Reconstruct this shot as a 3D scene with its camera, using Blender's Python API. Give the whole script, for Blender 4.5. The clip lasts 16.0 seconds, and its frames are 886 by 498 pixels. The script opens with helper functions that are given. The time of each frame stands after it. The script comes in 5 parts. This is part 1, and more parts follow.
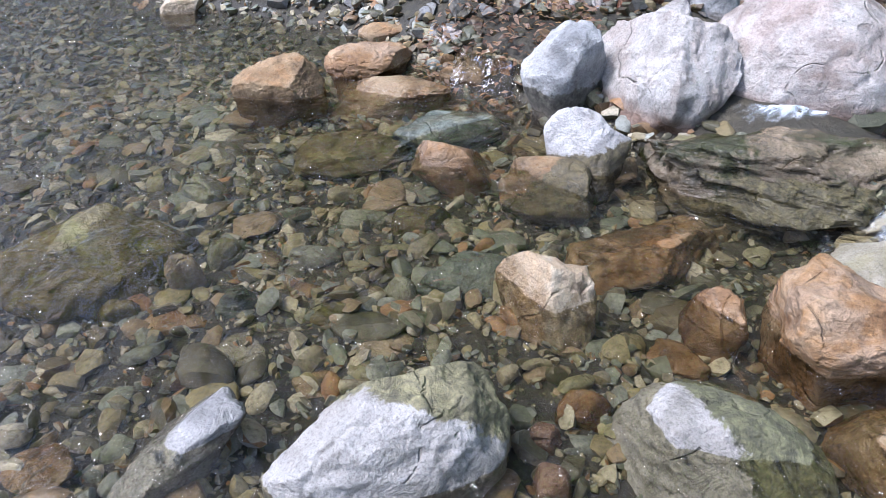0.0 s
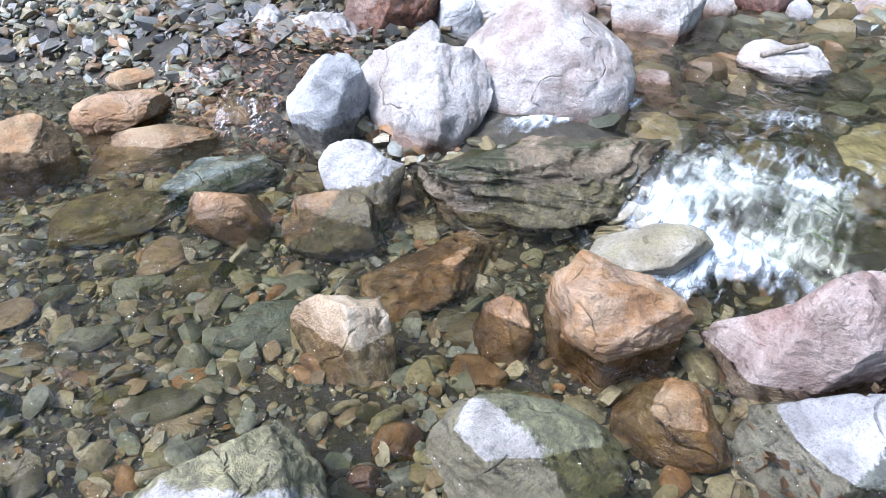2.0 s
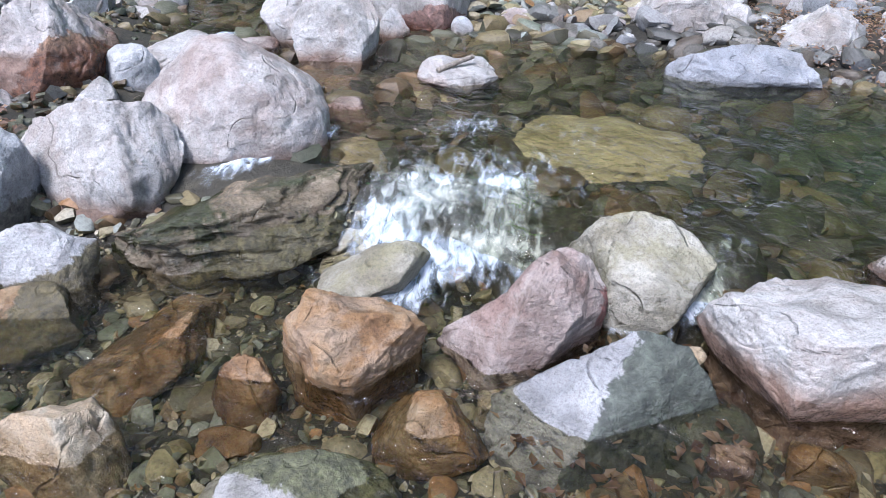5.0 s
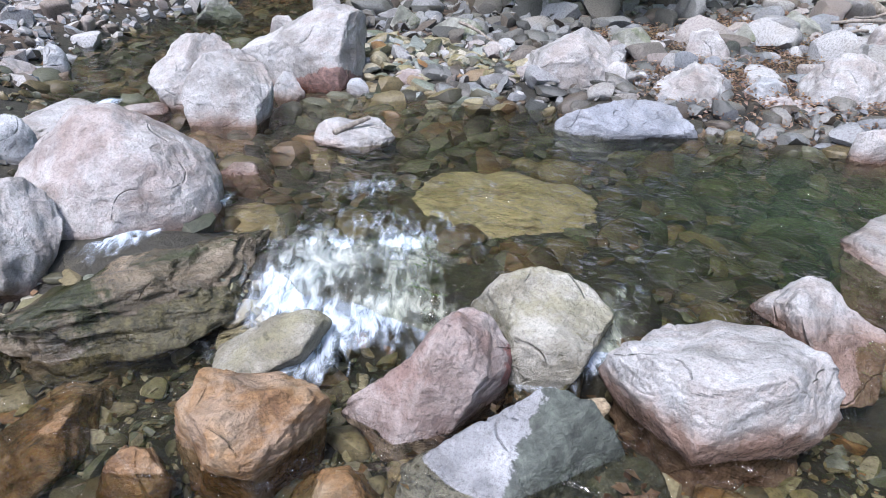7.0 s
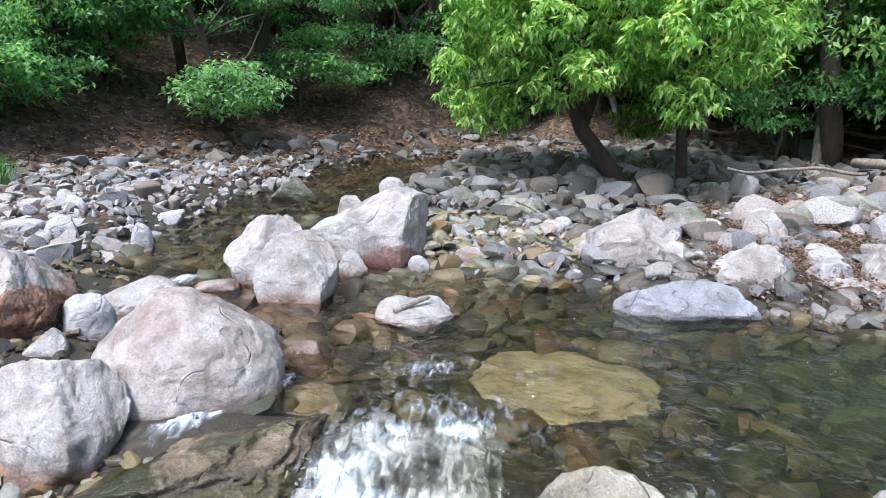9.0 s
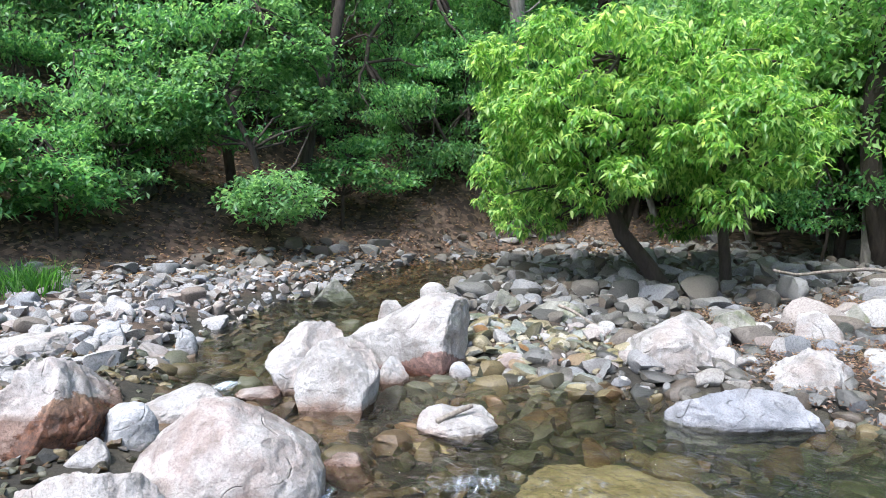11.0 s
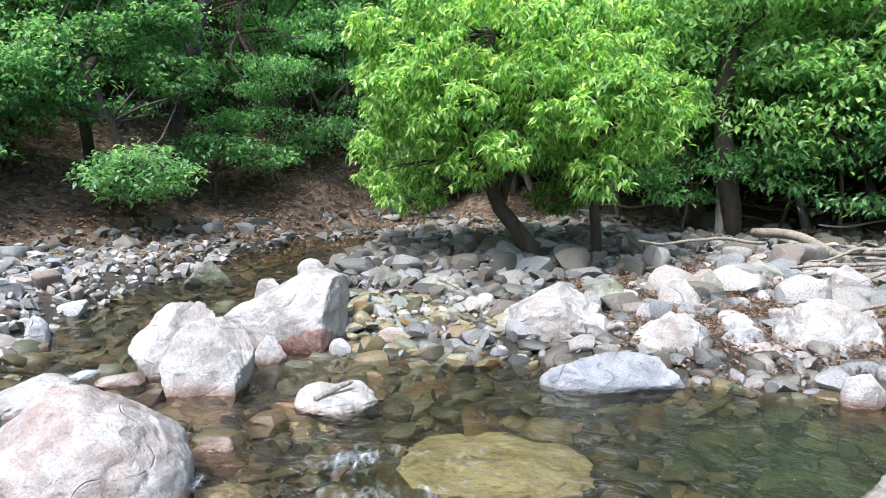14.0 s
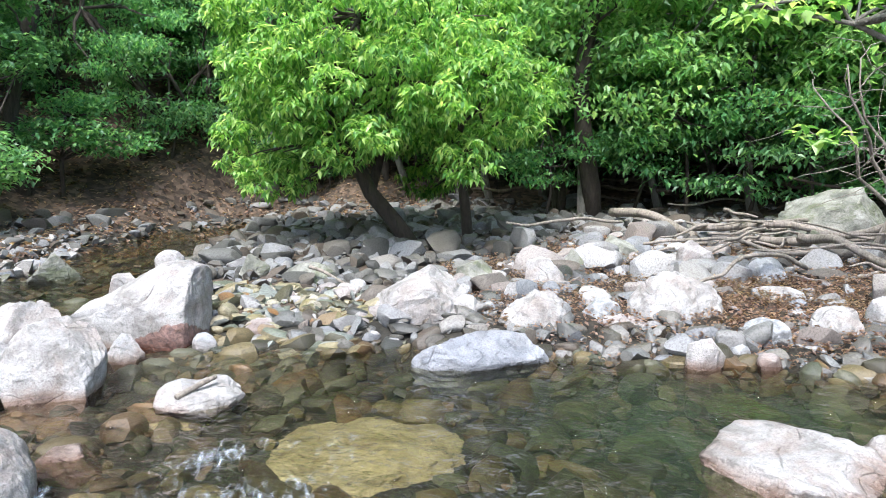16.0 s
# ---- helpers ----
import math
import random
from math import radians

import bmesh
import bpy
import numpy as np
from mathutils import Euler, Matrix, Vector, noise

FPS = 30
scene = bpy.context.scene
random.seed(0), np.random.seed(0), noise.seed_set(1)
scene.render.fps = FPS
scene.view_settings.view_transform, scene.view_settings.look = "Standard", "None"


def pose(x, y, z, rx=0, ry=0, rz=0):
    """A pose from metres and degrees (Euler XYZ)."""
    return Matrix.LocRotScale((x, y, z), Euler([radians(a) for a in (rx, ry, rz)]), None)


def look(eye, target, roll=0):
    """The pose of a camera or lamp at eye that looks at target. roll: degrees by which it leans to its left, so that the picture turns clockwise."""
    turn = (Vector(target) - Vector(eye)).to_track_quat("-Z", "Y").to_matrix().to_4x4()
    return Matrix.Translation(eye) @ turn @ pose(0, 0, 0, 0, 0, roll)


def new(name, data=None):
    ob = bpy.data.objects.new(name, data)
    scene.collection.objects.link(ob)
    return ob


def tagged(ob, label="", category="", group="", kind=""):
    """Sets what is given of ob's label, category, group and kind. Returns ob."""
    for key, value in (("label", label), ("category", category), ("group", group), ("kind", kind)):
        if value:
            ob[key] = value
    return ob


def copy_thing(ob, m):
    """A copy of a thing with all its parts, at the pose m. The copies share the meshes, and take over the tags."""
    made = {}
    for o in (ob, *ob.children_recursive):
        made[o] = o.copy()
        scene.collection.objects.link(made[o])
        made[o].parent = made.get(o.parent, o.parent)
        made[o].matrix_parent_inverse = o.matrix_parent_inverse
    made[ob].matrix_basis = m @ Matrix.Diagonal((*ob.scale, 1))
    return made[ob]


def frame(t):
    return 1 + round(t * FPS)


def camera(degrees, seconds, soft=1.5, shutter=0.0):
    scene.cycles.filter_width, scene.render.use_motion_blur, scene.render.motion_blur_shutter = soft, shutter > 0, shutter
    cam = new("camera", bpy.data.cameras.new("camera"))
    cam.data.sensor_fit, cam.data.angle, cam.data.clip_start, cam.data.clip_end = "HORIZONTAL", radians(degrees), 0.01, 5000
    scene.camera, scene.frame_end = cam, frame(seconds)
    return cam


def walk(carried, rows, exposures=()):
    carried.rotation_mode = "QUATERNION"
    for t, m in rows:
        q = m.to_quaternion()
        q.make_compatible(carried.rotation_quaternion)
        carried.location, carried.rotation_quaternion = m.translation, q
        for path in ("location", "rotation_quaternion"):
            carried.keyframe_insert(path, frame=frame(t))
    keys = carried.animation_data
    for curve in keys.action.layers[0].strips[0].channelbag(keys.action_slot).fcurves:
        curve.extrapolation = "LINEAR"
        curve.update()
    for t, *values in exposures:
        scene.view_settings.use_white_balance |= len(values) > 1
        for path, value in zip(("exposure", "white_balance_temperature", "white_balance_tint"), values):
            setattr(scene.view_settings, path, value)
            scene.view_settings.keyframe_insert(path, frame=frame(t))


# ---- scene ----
cam = camera(66.0, 16.0, 0.9)
# seconds, eye x y z, yaw, pitch, roll
ROWS = [
    (0.0, 0.000, 0.000, 1.255, -0.00, -35.25, -1.33),
    (0.5, 0.017, 0.003, 1.284, -4.77, -35.22, -0.71),
    (1.0, 0.037, 0.012, 1.293, -8.83, -34.26, -0.54),
    (1.5, 0.052, 0.010, 1.292, -14.06, -33.43, -0.51),
    (2.0, 0.072, 0.032, 1.313, -19.55, -33.97, 0.16),
    (2.5, 0.091, 0.041, 1.319, -23.67, -34.30, 0.28),
    (3.0, 0.115, 0.046, 1.322, -28.57, -34.12, 0.31),
    (3.5, 0.136, 0.049, 1.321, -32.82, -33.87, -0.06),
    (4.0, 0.155, 0.050, 1.323, -38.07, -32.95, -0.21),
    (4.5, 0.164, 0.033, 1.322, -41.56, -32.14, 0.18),
    (7.0, 0.230, 0.030, 1.345, -52.82, -26.94, 1.35),
    (7.5, 0.240, 0.036, 1.379, -51.88, -22.69, 1.39),
    (8.0, 0.225, 0.039, 1.395, -50.56, -19.33, 1.02),
    (8.5, 0.227, 0.047, 1.422, -49.00, -16.02, 0.55),
    (9.0, 0.234, 0.045, 1.458, -47.57, -13.53, 0.31),
    (9.5, 0.231, 0.055, 1.465, -46.17, -10.64, 0.27),
    (10.0, 0.226, 0.070, 1.477, -44.82, -8.51, 0.16),
    (12.5, 0.235, 0.089, 1.490, -46.17, -1.71, 0.24),
    (13.0, 0.250, 0.097, 1.475, -48.88, -2.92, 0.41),
    (13.5, 0.277, 0.098, 1.453, -51.26, -4.91, 0.29),
    (14.0, 0.306, 0.093, 1.441, -54.14, -6.89, -0.54),
    (14.5, 0.307, 0.067, 1.442, -56.85, -7.81, -0.66),
    (15.0, 0.326, 0.065, 1.440, -59.19, -7.92, -0.60),
    (15.5, 0.349, 0.066, 1.428, -62.13, -8.00, -0.64),
    (16.0, 0.355, 0.056, 1.426, -64.53, -8.19, -0.93),
]
walk(cam, [(t, pose(x, y, z, 90 + pitch, 0, yaw) @ pose(0, 0, 0, 0, 0, roll)) for t, x, y, z, yaw, pitch, roll in ROWS],
     exposures=[(0.0, 1.76, 5750, 15), (2.0, 2.0, 5600, 13), (4.5, 1.66, 5650, 14), (7.0, 1.55, 5750, 14), (10.0, 1.78, 6000, 12), (12.5, 1.95, 6050, 9), (16.0, 1.97, 6050, 9)])

# ---- world, sun ----
SUN_EL, SUN_AZ = radians(60), radians(98)          # height of the sun, and its bearing (0 is ahead, minus is to the right)
world = bpy.data.worlds.new("sky")
scene.world = world
world.use_nodes = True
wn = world.node_tree.nodes
sky = wn.new("ShaderNodeTexSky")
sky.sky_type, sky.sun_disc = "NISHITA", False
sky.sun_elevation, sky.sun_rotation = SUN_EL, -SUN_AZ
sky.air_density, sky.dust_density, sky.ozone_density = 1.0, 3.0, 1.0
world.node_tree.links.new(sky.outputs[0], wn["Background"].inputs[0])
wn["Background"].inputs[1].default_value = 0.125
sun = new("sun", bpy.data.lights.new("sun", "SUN"))
sun.data.energy, sun.data.angle, sun.data.color = 2.0, radians(15), (1.0, 0.965, 0.92)
sun.matrix_world = look((-30 * math.sin(SUN_AZ) / math.tan(SUN_EL), 30 * math.cos(SUN_AZ) / math.tan(SUN_EL), 30), (0, 0, 0))

# ---- materials ----
LOW = -0.16       # water level of the near, lower pool; the upper pool lies at 0


def nodes_of(name):
    m = bpy.data.materials.new(name)
    m.use_nodes = True
    t = m.node_tree
    return m, t, t.nodes["Principled BSDF"], t.nodes.new, t.links.new


def ramp(n, *stops):
    r = n("ShaderNodeValToRGB")
    e = r.color_ramp.elements
    while len(e) < len(stops):
        e.new(0.5)
    for k, (p, c) in enumerate(stops):
        e[k].position, e[k].color = p, (*c, 1) if len(c) == 3 else c
    return r


def noise_of(n, link, vec, scale, detail=5, rough=0.6, distort=0.0):
    t = n("ShaderNodeTexNoise")
    t.inputs["Scale"].default_value, t.inputs["Detail"].default_value = scale, detail
    t.inputs["Roughness"].default_value, t.inputs["Distortion"].default_value = rough, distort
    link(vec, t.inputs["Vector"])
    return t


def mixer(n, link, kind, fac, a, b):
    m = n("ShaderNodeMix")
    m.data_type, m.blend_type = "RGBA", kind
    for sock, v in ((m.inputs[0], fac), (m.inputs[6], a), (m.inputs[7], b)):
        if isinstance(v, bpy.types.NodeSocket):
            link(v, sock)
        else:
            sock.default_value = v if isinstance(v, (int, float)) else (*v, 1)
    return m.outputs[2]


def to_range(n, link, value, a, b, c=0.0, d=1.0):
    r = n("ShaderNodeMapRange")
    r.interpolation_type = "SMOOTHSTEP"
    link(value, r.inputs[0])
    for k, v in enumerate((a, b, c, d)):
        r.inputs[k + 1].default_value = v
    return r.outputs[0]


def stone(name, light, mid, dark, stain, stain_amount=0.35, wet=0.03, rough=0.75, grain=85, foot=(0.62, 0.36, 0.24), bedding=0.25, rusty=0.0, moss=None):
    """Rock: two tones in broad patches, speckled grain, veins, stains, and a damp foot up to the height wet."""
    m, t, bsdf, n, link = nodes_of(name)
    co, info, geo = n("ShaderNodeTexCoord"), n("ShaderNodeObjectInfo"), n("ShaderNodeNewGeometry")
    off = n("ShaderNodeVectorMath")
    off.operation = "MULTIPLY_ADD"
    link(info.outputs["Random"], off.inputs[0])
    off.inputs[1].default_value = (37, 53, 71)
    link(co.outputs["Object"], off.inputs[2])
    v = off.outputs[0]
    broad, fine, patch = noise_of(n, link, v, 4.5, 6, 0.62, 0.4), noise_of(n, link, v, grain, 4, 0.7), noise_of(n, link, v, 2.2, 5, 0.7, 0.8)
    base = ramp(n, (0.43, dark), (0.5, mid), (0.56, light)) if bedding > 0.9 else ramp(n, (0.36, dark), (0.5, mid), (0.62, light))
    lay = n("ShaderNodeMapping")
    lay.inputs["Rotation"].default_value, lay.inputs["Scale"].default_value = (0.5, 0.35, 0.8), (2.0, 2.0, 11.0)
    link(v, lay.inputs["Vector"])
    strata = noise_of(n, link, lay.outputs[0], 1.6, 5, 0.65, 0.3)
    blend = n("ShaderNodeMix")
    blend.inputs[0].default_value = 0.75 if bedding > 0.9 else 0.0
    link(broad.outputs[0], blend.inputs[2])
    link(strata.outputs[0], blend.inputs[3])
    link(blend.outputs[0], base.inputs[0])
    c = mixer(n, link, "MIX", to_range(n, link, patch.outputs[0], 0.49, 0.6, 0, min(1, 1.4 * stain_amount)), base.outputs[0], stain)
    # bedding in the stone, blotches of lichen, and a few long cracks
    c = mixer(n, link, "MULTIPLY", to_range(n, link, strata.outputs[0], 0.52, 0.36, 0, 0.5 * bedding), c, (0.62, 0.58, 0.54))
    blot = noise_of(n, link, v, 9, 5, 0.7, 0.6)
    c = mixer(n, link, "MIX", to_range(n, link, blot.outputs[0], 0.58, 0.66, 0, 0.5 * stain_amount + 0.12), c, mixer(n, link, "MULTIPLY", 0.6, stain, (0.55, 0.5, 0.45)))
    seam = noise_of(n, link, v, 1.7, 2, 0.5, 0.2)
    gap = n("ShaderNodeMath")
    gap.operation = "SUBTRACT"
    link(seam.outputs[0], gap.inputs[0])
    gap.inputs[1].default_value = 0.5
    near = n("ShaderNodeMath")
    near.operation = "ABSOLUTE"
    link(gap.outputs[0], near.inputs[0])
    line = to_range(n, link, near.outputs[0], 0.0005, 0.006, 1, 0)
    both = n("ShaderNodeMath")
    both.operation = "MULTIPLY"
    link(line, both.inputs[0])
    link(to_range(n, link, blot.outputs[0], 0.47, 0.55), both.inputs[1])
    crack = both.outputs[0]
    c = mixer(n, link, "MULTIPLY", to_range(n, link, crack, 0, 1, 0, 0.3), c, (0.45, 0.41, 0.38))
    speck = ramp(n, (0.32, (0.62, 0.61, 0.60)), (0.46, (0.96, 0.96, 0.96)), (0.68, (1.12, 1.12, 1.12)))
    link(fine.outputs[0], speck.inputs[0])
    c = mixer(n, link, "MULTIPLY", 1.0, c, speck.outputs[0])
    salt = ramp(n, (0.36, (0.55, 0.54, 0.53)), (0.45, (0.97, 0.97, 0.97)), (0.66, (1.12, 1.12, 1.12)))
    link(noise_of(n, link, v, 2.6 * grain, 2, 0.6).outputs[0], salt.inputs[0])
    c = mixer(n, link, "MULTIPLY", 0.55, c, salt.outputs[0])
    pit = noise_of(n, link, v, 13, 6, 0.75, 0.5)
    pits = ramp(n, (0.30, (0.45, 0.42, 0.39)), (0.42, (0.94, 0.94, 0.94)), (0.70, (1.12, 1.12, 1.12)))
    link(pit.outputs[0], pits.inputs[0])
    c = mixer(n, link, "MULTIPLY", 0.6, c, pits.outputs[0])
    skin = None
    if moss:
        # a dark skin on one side of the stone, mossy or algae-covered on some, with a ragged border; on the big brown
        # boulder it is painted shade
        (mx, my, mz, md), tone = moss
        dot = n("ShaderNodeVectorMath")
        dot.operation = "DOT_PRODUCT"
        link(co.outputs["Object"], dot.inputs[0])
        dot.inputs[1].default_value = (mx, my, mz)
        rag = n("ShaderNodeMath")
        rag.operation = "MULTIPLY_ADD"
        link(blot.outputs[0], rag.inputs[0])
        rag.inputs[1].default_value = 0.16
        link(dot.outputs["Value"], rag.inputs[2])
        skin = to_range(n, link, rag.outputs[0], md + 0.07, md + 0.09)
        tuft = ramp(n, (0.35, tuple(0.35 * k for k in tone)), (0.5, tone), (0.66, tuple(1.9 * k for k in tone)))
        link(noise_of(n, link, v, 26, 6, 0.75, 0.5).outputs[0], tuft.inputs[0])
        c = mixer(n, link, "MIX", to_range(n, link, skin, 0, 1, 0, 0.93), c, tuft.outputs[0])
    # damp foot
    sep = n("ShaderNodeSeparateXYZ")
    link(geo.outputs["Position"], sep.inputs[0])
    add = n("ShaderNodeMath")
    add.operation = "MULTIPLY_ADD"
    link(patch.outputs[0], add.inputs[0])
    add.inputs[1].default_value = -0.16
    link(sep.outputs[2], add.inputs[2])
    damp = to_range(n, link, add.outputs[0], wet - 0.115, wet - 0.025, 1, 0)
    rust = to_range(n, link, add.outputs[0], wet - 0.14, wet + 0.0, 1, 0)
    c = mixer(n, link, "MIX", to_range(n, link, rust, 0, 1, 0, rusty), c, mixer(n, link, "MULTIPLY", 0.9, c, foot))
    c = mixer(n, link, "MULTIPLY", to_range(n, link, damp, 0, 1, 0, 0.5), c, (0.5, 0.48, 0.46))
    link(c, bsdf.inputs["Base Color"])
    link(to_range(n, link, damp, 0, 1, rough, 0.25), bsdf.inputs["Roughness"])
    bump = n("ShaderNodeBump")
    bump.inputs["Strength"].default_value, bump.inputs["Distance"].default_value = 1.0, 0.03
    h = n("ShaderNodeMath")
    h.operation = "MULTIPLY_ADD"
    link(fine.outputs[0], h.inputs[0])
    h.inputs[1].default_value = 0.16
    link(broad.outputs[0], h.inputs[2])
    h2 = n("ShaderNodeMath")
    h2.operation = "MULTIPLY_ADD"
    link(crack, h2.inputs[0])
    h2.inputs[1].default_value = -0.3
    lie = n("ShaderNodeMath")
    lie.operation = "MULTIPLY_ADD"
    link(strata.outputs[0], lie.inputs[0])
    lie.inputs[1].default_value = 1.1 * bedding
    link(h.outputs[0], lie.inputs[2])
    link(lie.outputs[0], h2.inputs[2])
    h3 = n("ShaderNodeMath")
    h3.operation = "MULTIPLY_ADD"
    link(pit.outputs[0], h3.inputs[0])
    h3.inputs[1].default_value = 0.7
    link(h2.outputs[0], h3.inputs[2])
    link(h3.outputs[0], bump.inputs["Height"])
    link(bump.outputs[0], bsdf.inputs["Normal"])
    return m


STONES = {
    "W": ((0.372, 0.365, 0.357), (0.312, 0.300, 0.289), (0.190, 0.179, 0.167), (0.266, 0.217, 0.190), 0.3),
    "P": ((0.372, 0.355, 0.342), (0.305, 0.280, 0.266), (0.190, 0.160, 0.146), (0.255, 0.190, 0.165), 0.3),
    "B": ((0.40, 0.408, 0.415), (0.318, 0.326, 0.334), (0.185, 0.192, 0.20), (0.335, 0.32, 0.305), 0.28),
    "G": ((0.274, 0.274, 0.243), (0.190, 0.190, 0.160), (0.099, 0.103, 0.084), (0.114, 0.129, 0.068), 0.5),
    "O": ((0.295, 0.205, 0.125), (0.205, 0.115, 0.048), (0.09, 0.045, 0.019), (0.26, 0.195, 0.14), 0.45),
    "R": ((0.289, 0.213, 0.129), (0.213, 0.141, 0.072), (0.106, 0.068, 0.034), (0.243, 0.129, 0.049), 0.5),
    "K": ((0.365, 0.319, 0.243), (0.304, 0.243, 0.160), (0.182, 0.133, 0.080), (0.258, 0.152, 0.068), 0.28),
    "M": ((0.235, 0.19, 0.135), (0.135, 0.106, 0.07), (0.04, 0.034, 0.019), (0.03, 0.034, 0.01), 0.7),
    "V": ((0.345, 0.305, 0.285), (0.255, 0.21, 0.19), (0.14, 0.10, 0.086), (0.19, 0.12, 0.10), 0.45),
    "Y": ((0.327, 0.312, 0.266), (0.258, 0.243, 0.198), (0.160, 0.144, 0.103), (0.182, 0.167, 0.091), 0.4),
    "S": ((0.345, 0.347, 0.352), (0.285, 0.287, 0.292), (0.19, 0.19, 0.195), (0.25, 0.245, 0.23), 0.3),
    "D": ((0.128, 0.132, 0.111), (0.072, 0.076, 0.060), (0.034, 0.037, 0.025), (0.051, 0.060, 0.025), 0.5),
    "U": ((0.175, 0.145, 0.062), (0.115, 0.092, 0.036), (0.055, 0.042, 0.018), (0.13, 0.125, 0.028), 0.6),
    "T": ((0.170, 0.196, 0.170), (0.111, 0.132, 0.115), (0.060, 0.072, 0.060), (0.136, 0.128, 0.076), 0.4),
    "L": ((0.319, 0.327, 0.266), (0.243, 0.251, 0.190), (0.152, 0.156, 0.110), (0.213, 0.182, 0.099), 0.4),
    "E": ((0.31, 0.306, 0.30), (0.255, 0.248, 0.24), (0.165, 0.16, 0.148), (0.215, 0.20, 0.185), 0.3),
    "H": ((0.262, 0.272, 0.295), (0.205, 0.214, 0.236), (0.115, 0.122, 0.138), (0.22, 0.222, 0.23), 0.4),
    "Z": ((0.43, 0.375, 0.24), (0.36, 0.305, 0.185), (0.26, 0.21, 0.118), (0.22, 0.175, 0.09), 0.35),
    "C": ((0.380, 0.380, 0.380), (0.319, 0.315, 0.315), (0.205, 0.201, 0.198), (0.258, 0.243, 0.228), 0.3),
}
stone_cache = {}


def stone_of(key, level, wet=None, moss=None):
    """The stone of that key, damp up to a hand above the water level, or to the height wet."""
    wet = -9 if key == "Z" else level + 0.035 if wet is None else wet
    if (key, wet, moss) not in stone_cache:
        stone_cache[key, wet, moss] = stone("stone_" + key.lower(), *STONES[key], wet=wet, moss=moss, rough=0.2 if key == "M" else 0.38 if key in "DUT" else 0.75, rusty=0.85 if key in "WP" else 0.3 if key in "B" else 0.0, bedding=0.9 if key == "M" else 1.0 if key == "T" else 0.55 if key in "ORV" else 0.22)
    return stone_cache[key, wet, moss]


def gravel_material(name, tones, bright=1.0, rough=0.6):
    """Loose stones: one tone a stone, with grain."""
    m, t, bsdf, n, link = nodes_of(name)
    geo, info, co = n("ShaderNodeNewGeometry"), n("ShaderNodeObjectInfo"), n("ShaderNodeTexCoord")
    add = n("ShaderNodeMath")
    add.operation = "ADD"
    link(geo.outputs["Random Per Island"], add.inputs[0])
    link(info.outputs["Random"], add.inputs[1])
    fr = n("ShaderNodeMath")
    fr.operation = "FRACT"
    link(add.outputs[0], fr.inputs[0])
    r = ramp(n, *[(k / len(tones), tuple(bright * v for v in c)) for k, c in enumerate(tones)])
    r.color_ramp.interpolation = "CONSTANT"
    link(fr.outputs[0], r.inputs[0])
    fine = noise_of(n, link, geo.outputs["Position"], 60, 5, 0.75)
    broad = noise_of(n, link, geo.outputs["Position"], 1.7, 3, 0.6)
    g = ramp(n, (0.33, (0.45, 0.43, 0.4)), (0.5, (0.98, 0.98, 0.98)), (0.7, (1.3, 1.3, 1.3)))
    link(fine.outputs[0], g.inputs[0])
    c = mixer(n, link, "MULTIPLY", 1.0, r.outputs[0], g.outputs[0])
    c = mixer(n, link, "MULTIPLY", to_range(n, link, broad.outputs[0], 0.45, 0.7, 0, 0.35), c, (0.75, 0.62, 0.42))
    link(c, bsdf.inputs["Base Color"])
    bsdf.inputs["Roughness"].default_value = rough
    b = n("ShaderNodeBump")
    b.inputs["Strength"].default_value, b.inputs["Distance"].default_value = 0.6, 0.01
    link(fine.outputs[0], b.inputs["Height"])
    link(b.outputs[0], bsdf.inputs["Normal"])
    return m


BED_TONES = ((0.25, 0.21, 0.115), (0.10, 0.092, 0.055), (0.36, 0.32, 0.21), (0.18, 0.20, 0.15), (0.30, 0.165, 0.07), (0.42, 0.385, 0.29), (0.13, 0.105, 0.06), (0.26, 0.19, 0.115), (0.50, 0.46, 0.36), (0.16, 0.175, 0.13), (0.29, 0.25, 0.13), (0.22, 0.235, 0.215), (0.11, 0.105, 0.065), (0.23, 0.215, 0.12), (0.27, 0.29, 0.26), (0.31, 0.275, 0.19))
POOL_TONES = ((0.19, 0.15, 0.07), (0.09, 0.08, 0.045), (0.28, 0.17, 0.075), (0.13, 0.14, 0.09), (0.30, 0.24, 0.12), (0.13, 0.085, 0.042), (0.20, 0.20, 0.13), (0.20, 0.13, 0.065), (0.07, 0.06, 0.036))
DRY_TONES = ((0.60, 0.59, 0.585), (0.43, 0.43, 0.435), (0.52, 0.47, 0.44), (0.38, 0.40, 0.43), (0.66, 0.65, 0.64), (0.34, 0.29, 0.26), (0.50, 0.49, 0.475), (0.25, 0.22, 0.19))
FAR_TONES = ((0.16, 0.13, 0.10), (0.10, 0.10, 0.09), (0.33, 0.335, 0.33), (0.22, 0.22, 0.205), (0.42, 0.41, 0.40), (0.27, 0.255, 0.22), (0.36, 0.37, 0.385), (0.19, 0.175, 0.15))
GRAVEL_BED = gravel_material("bed_gravel", BED_TONES, 0.62, 0.4)
GRAVEL_POOL = gravel_material("pool_gravel", POOL_TONES, 0.39, 0.45)
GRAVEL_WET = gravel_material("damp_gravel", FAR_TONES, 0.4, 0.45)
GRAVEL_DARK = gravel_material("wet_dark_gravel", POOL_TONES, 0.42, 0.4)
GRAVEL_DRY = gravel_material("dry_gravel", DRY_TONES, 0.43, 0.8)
# grey-olive stones with the riverside tree's shade painted into their darker tones
GRAVEL_TREE_SHADE = gravel_material("tree_shade_gravel", FAR_TONES, 0.45, 0.85)
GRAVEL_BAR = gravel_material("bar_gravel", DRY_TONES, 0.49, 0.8)
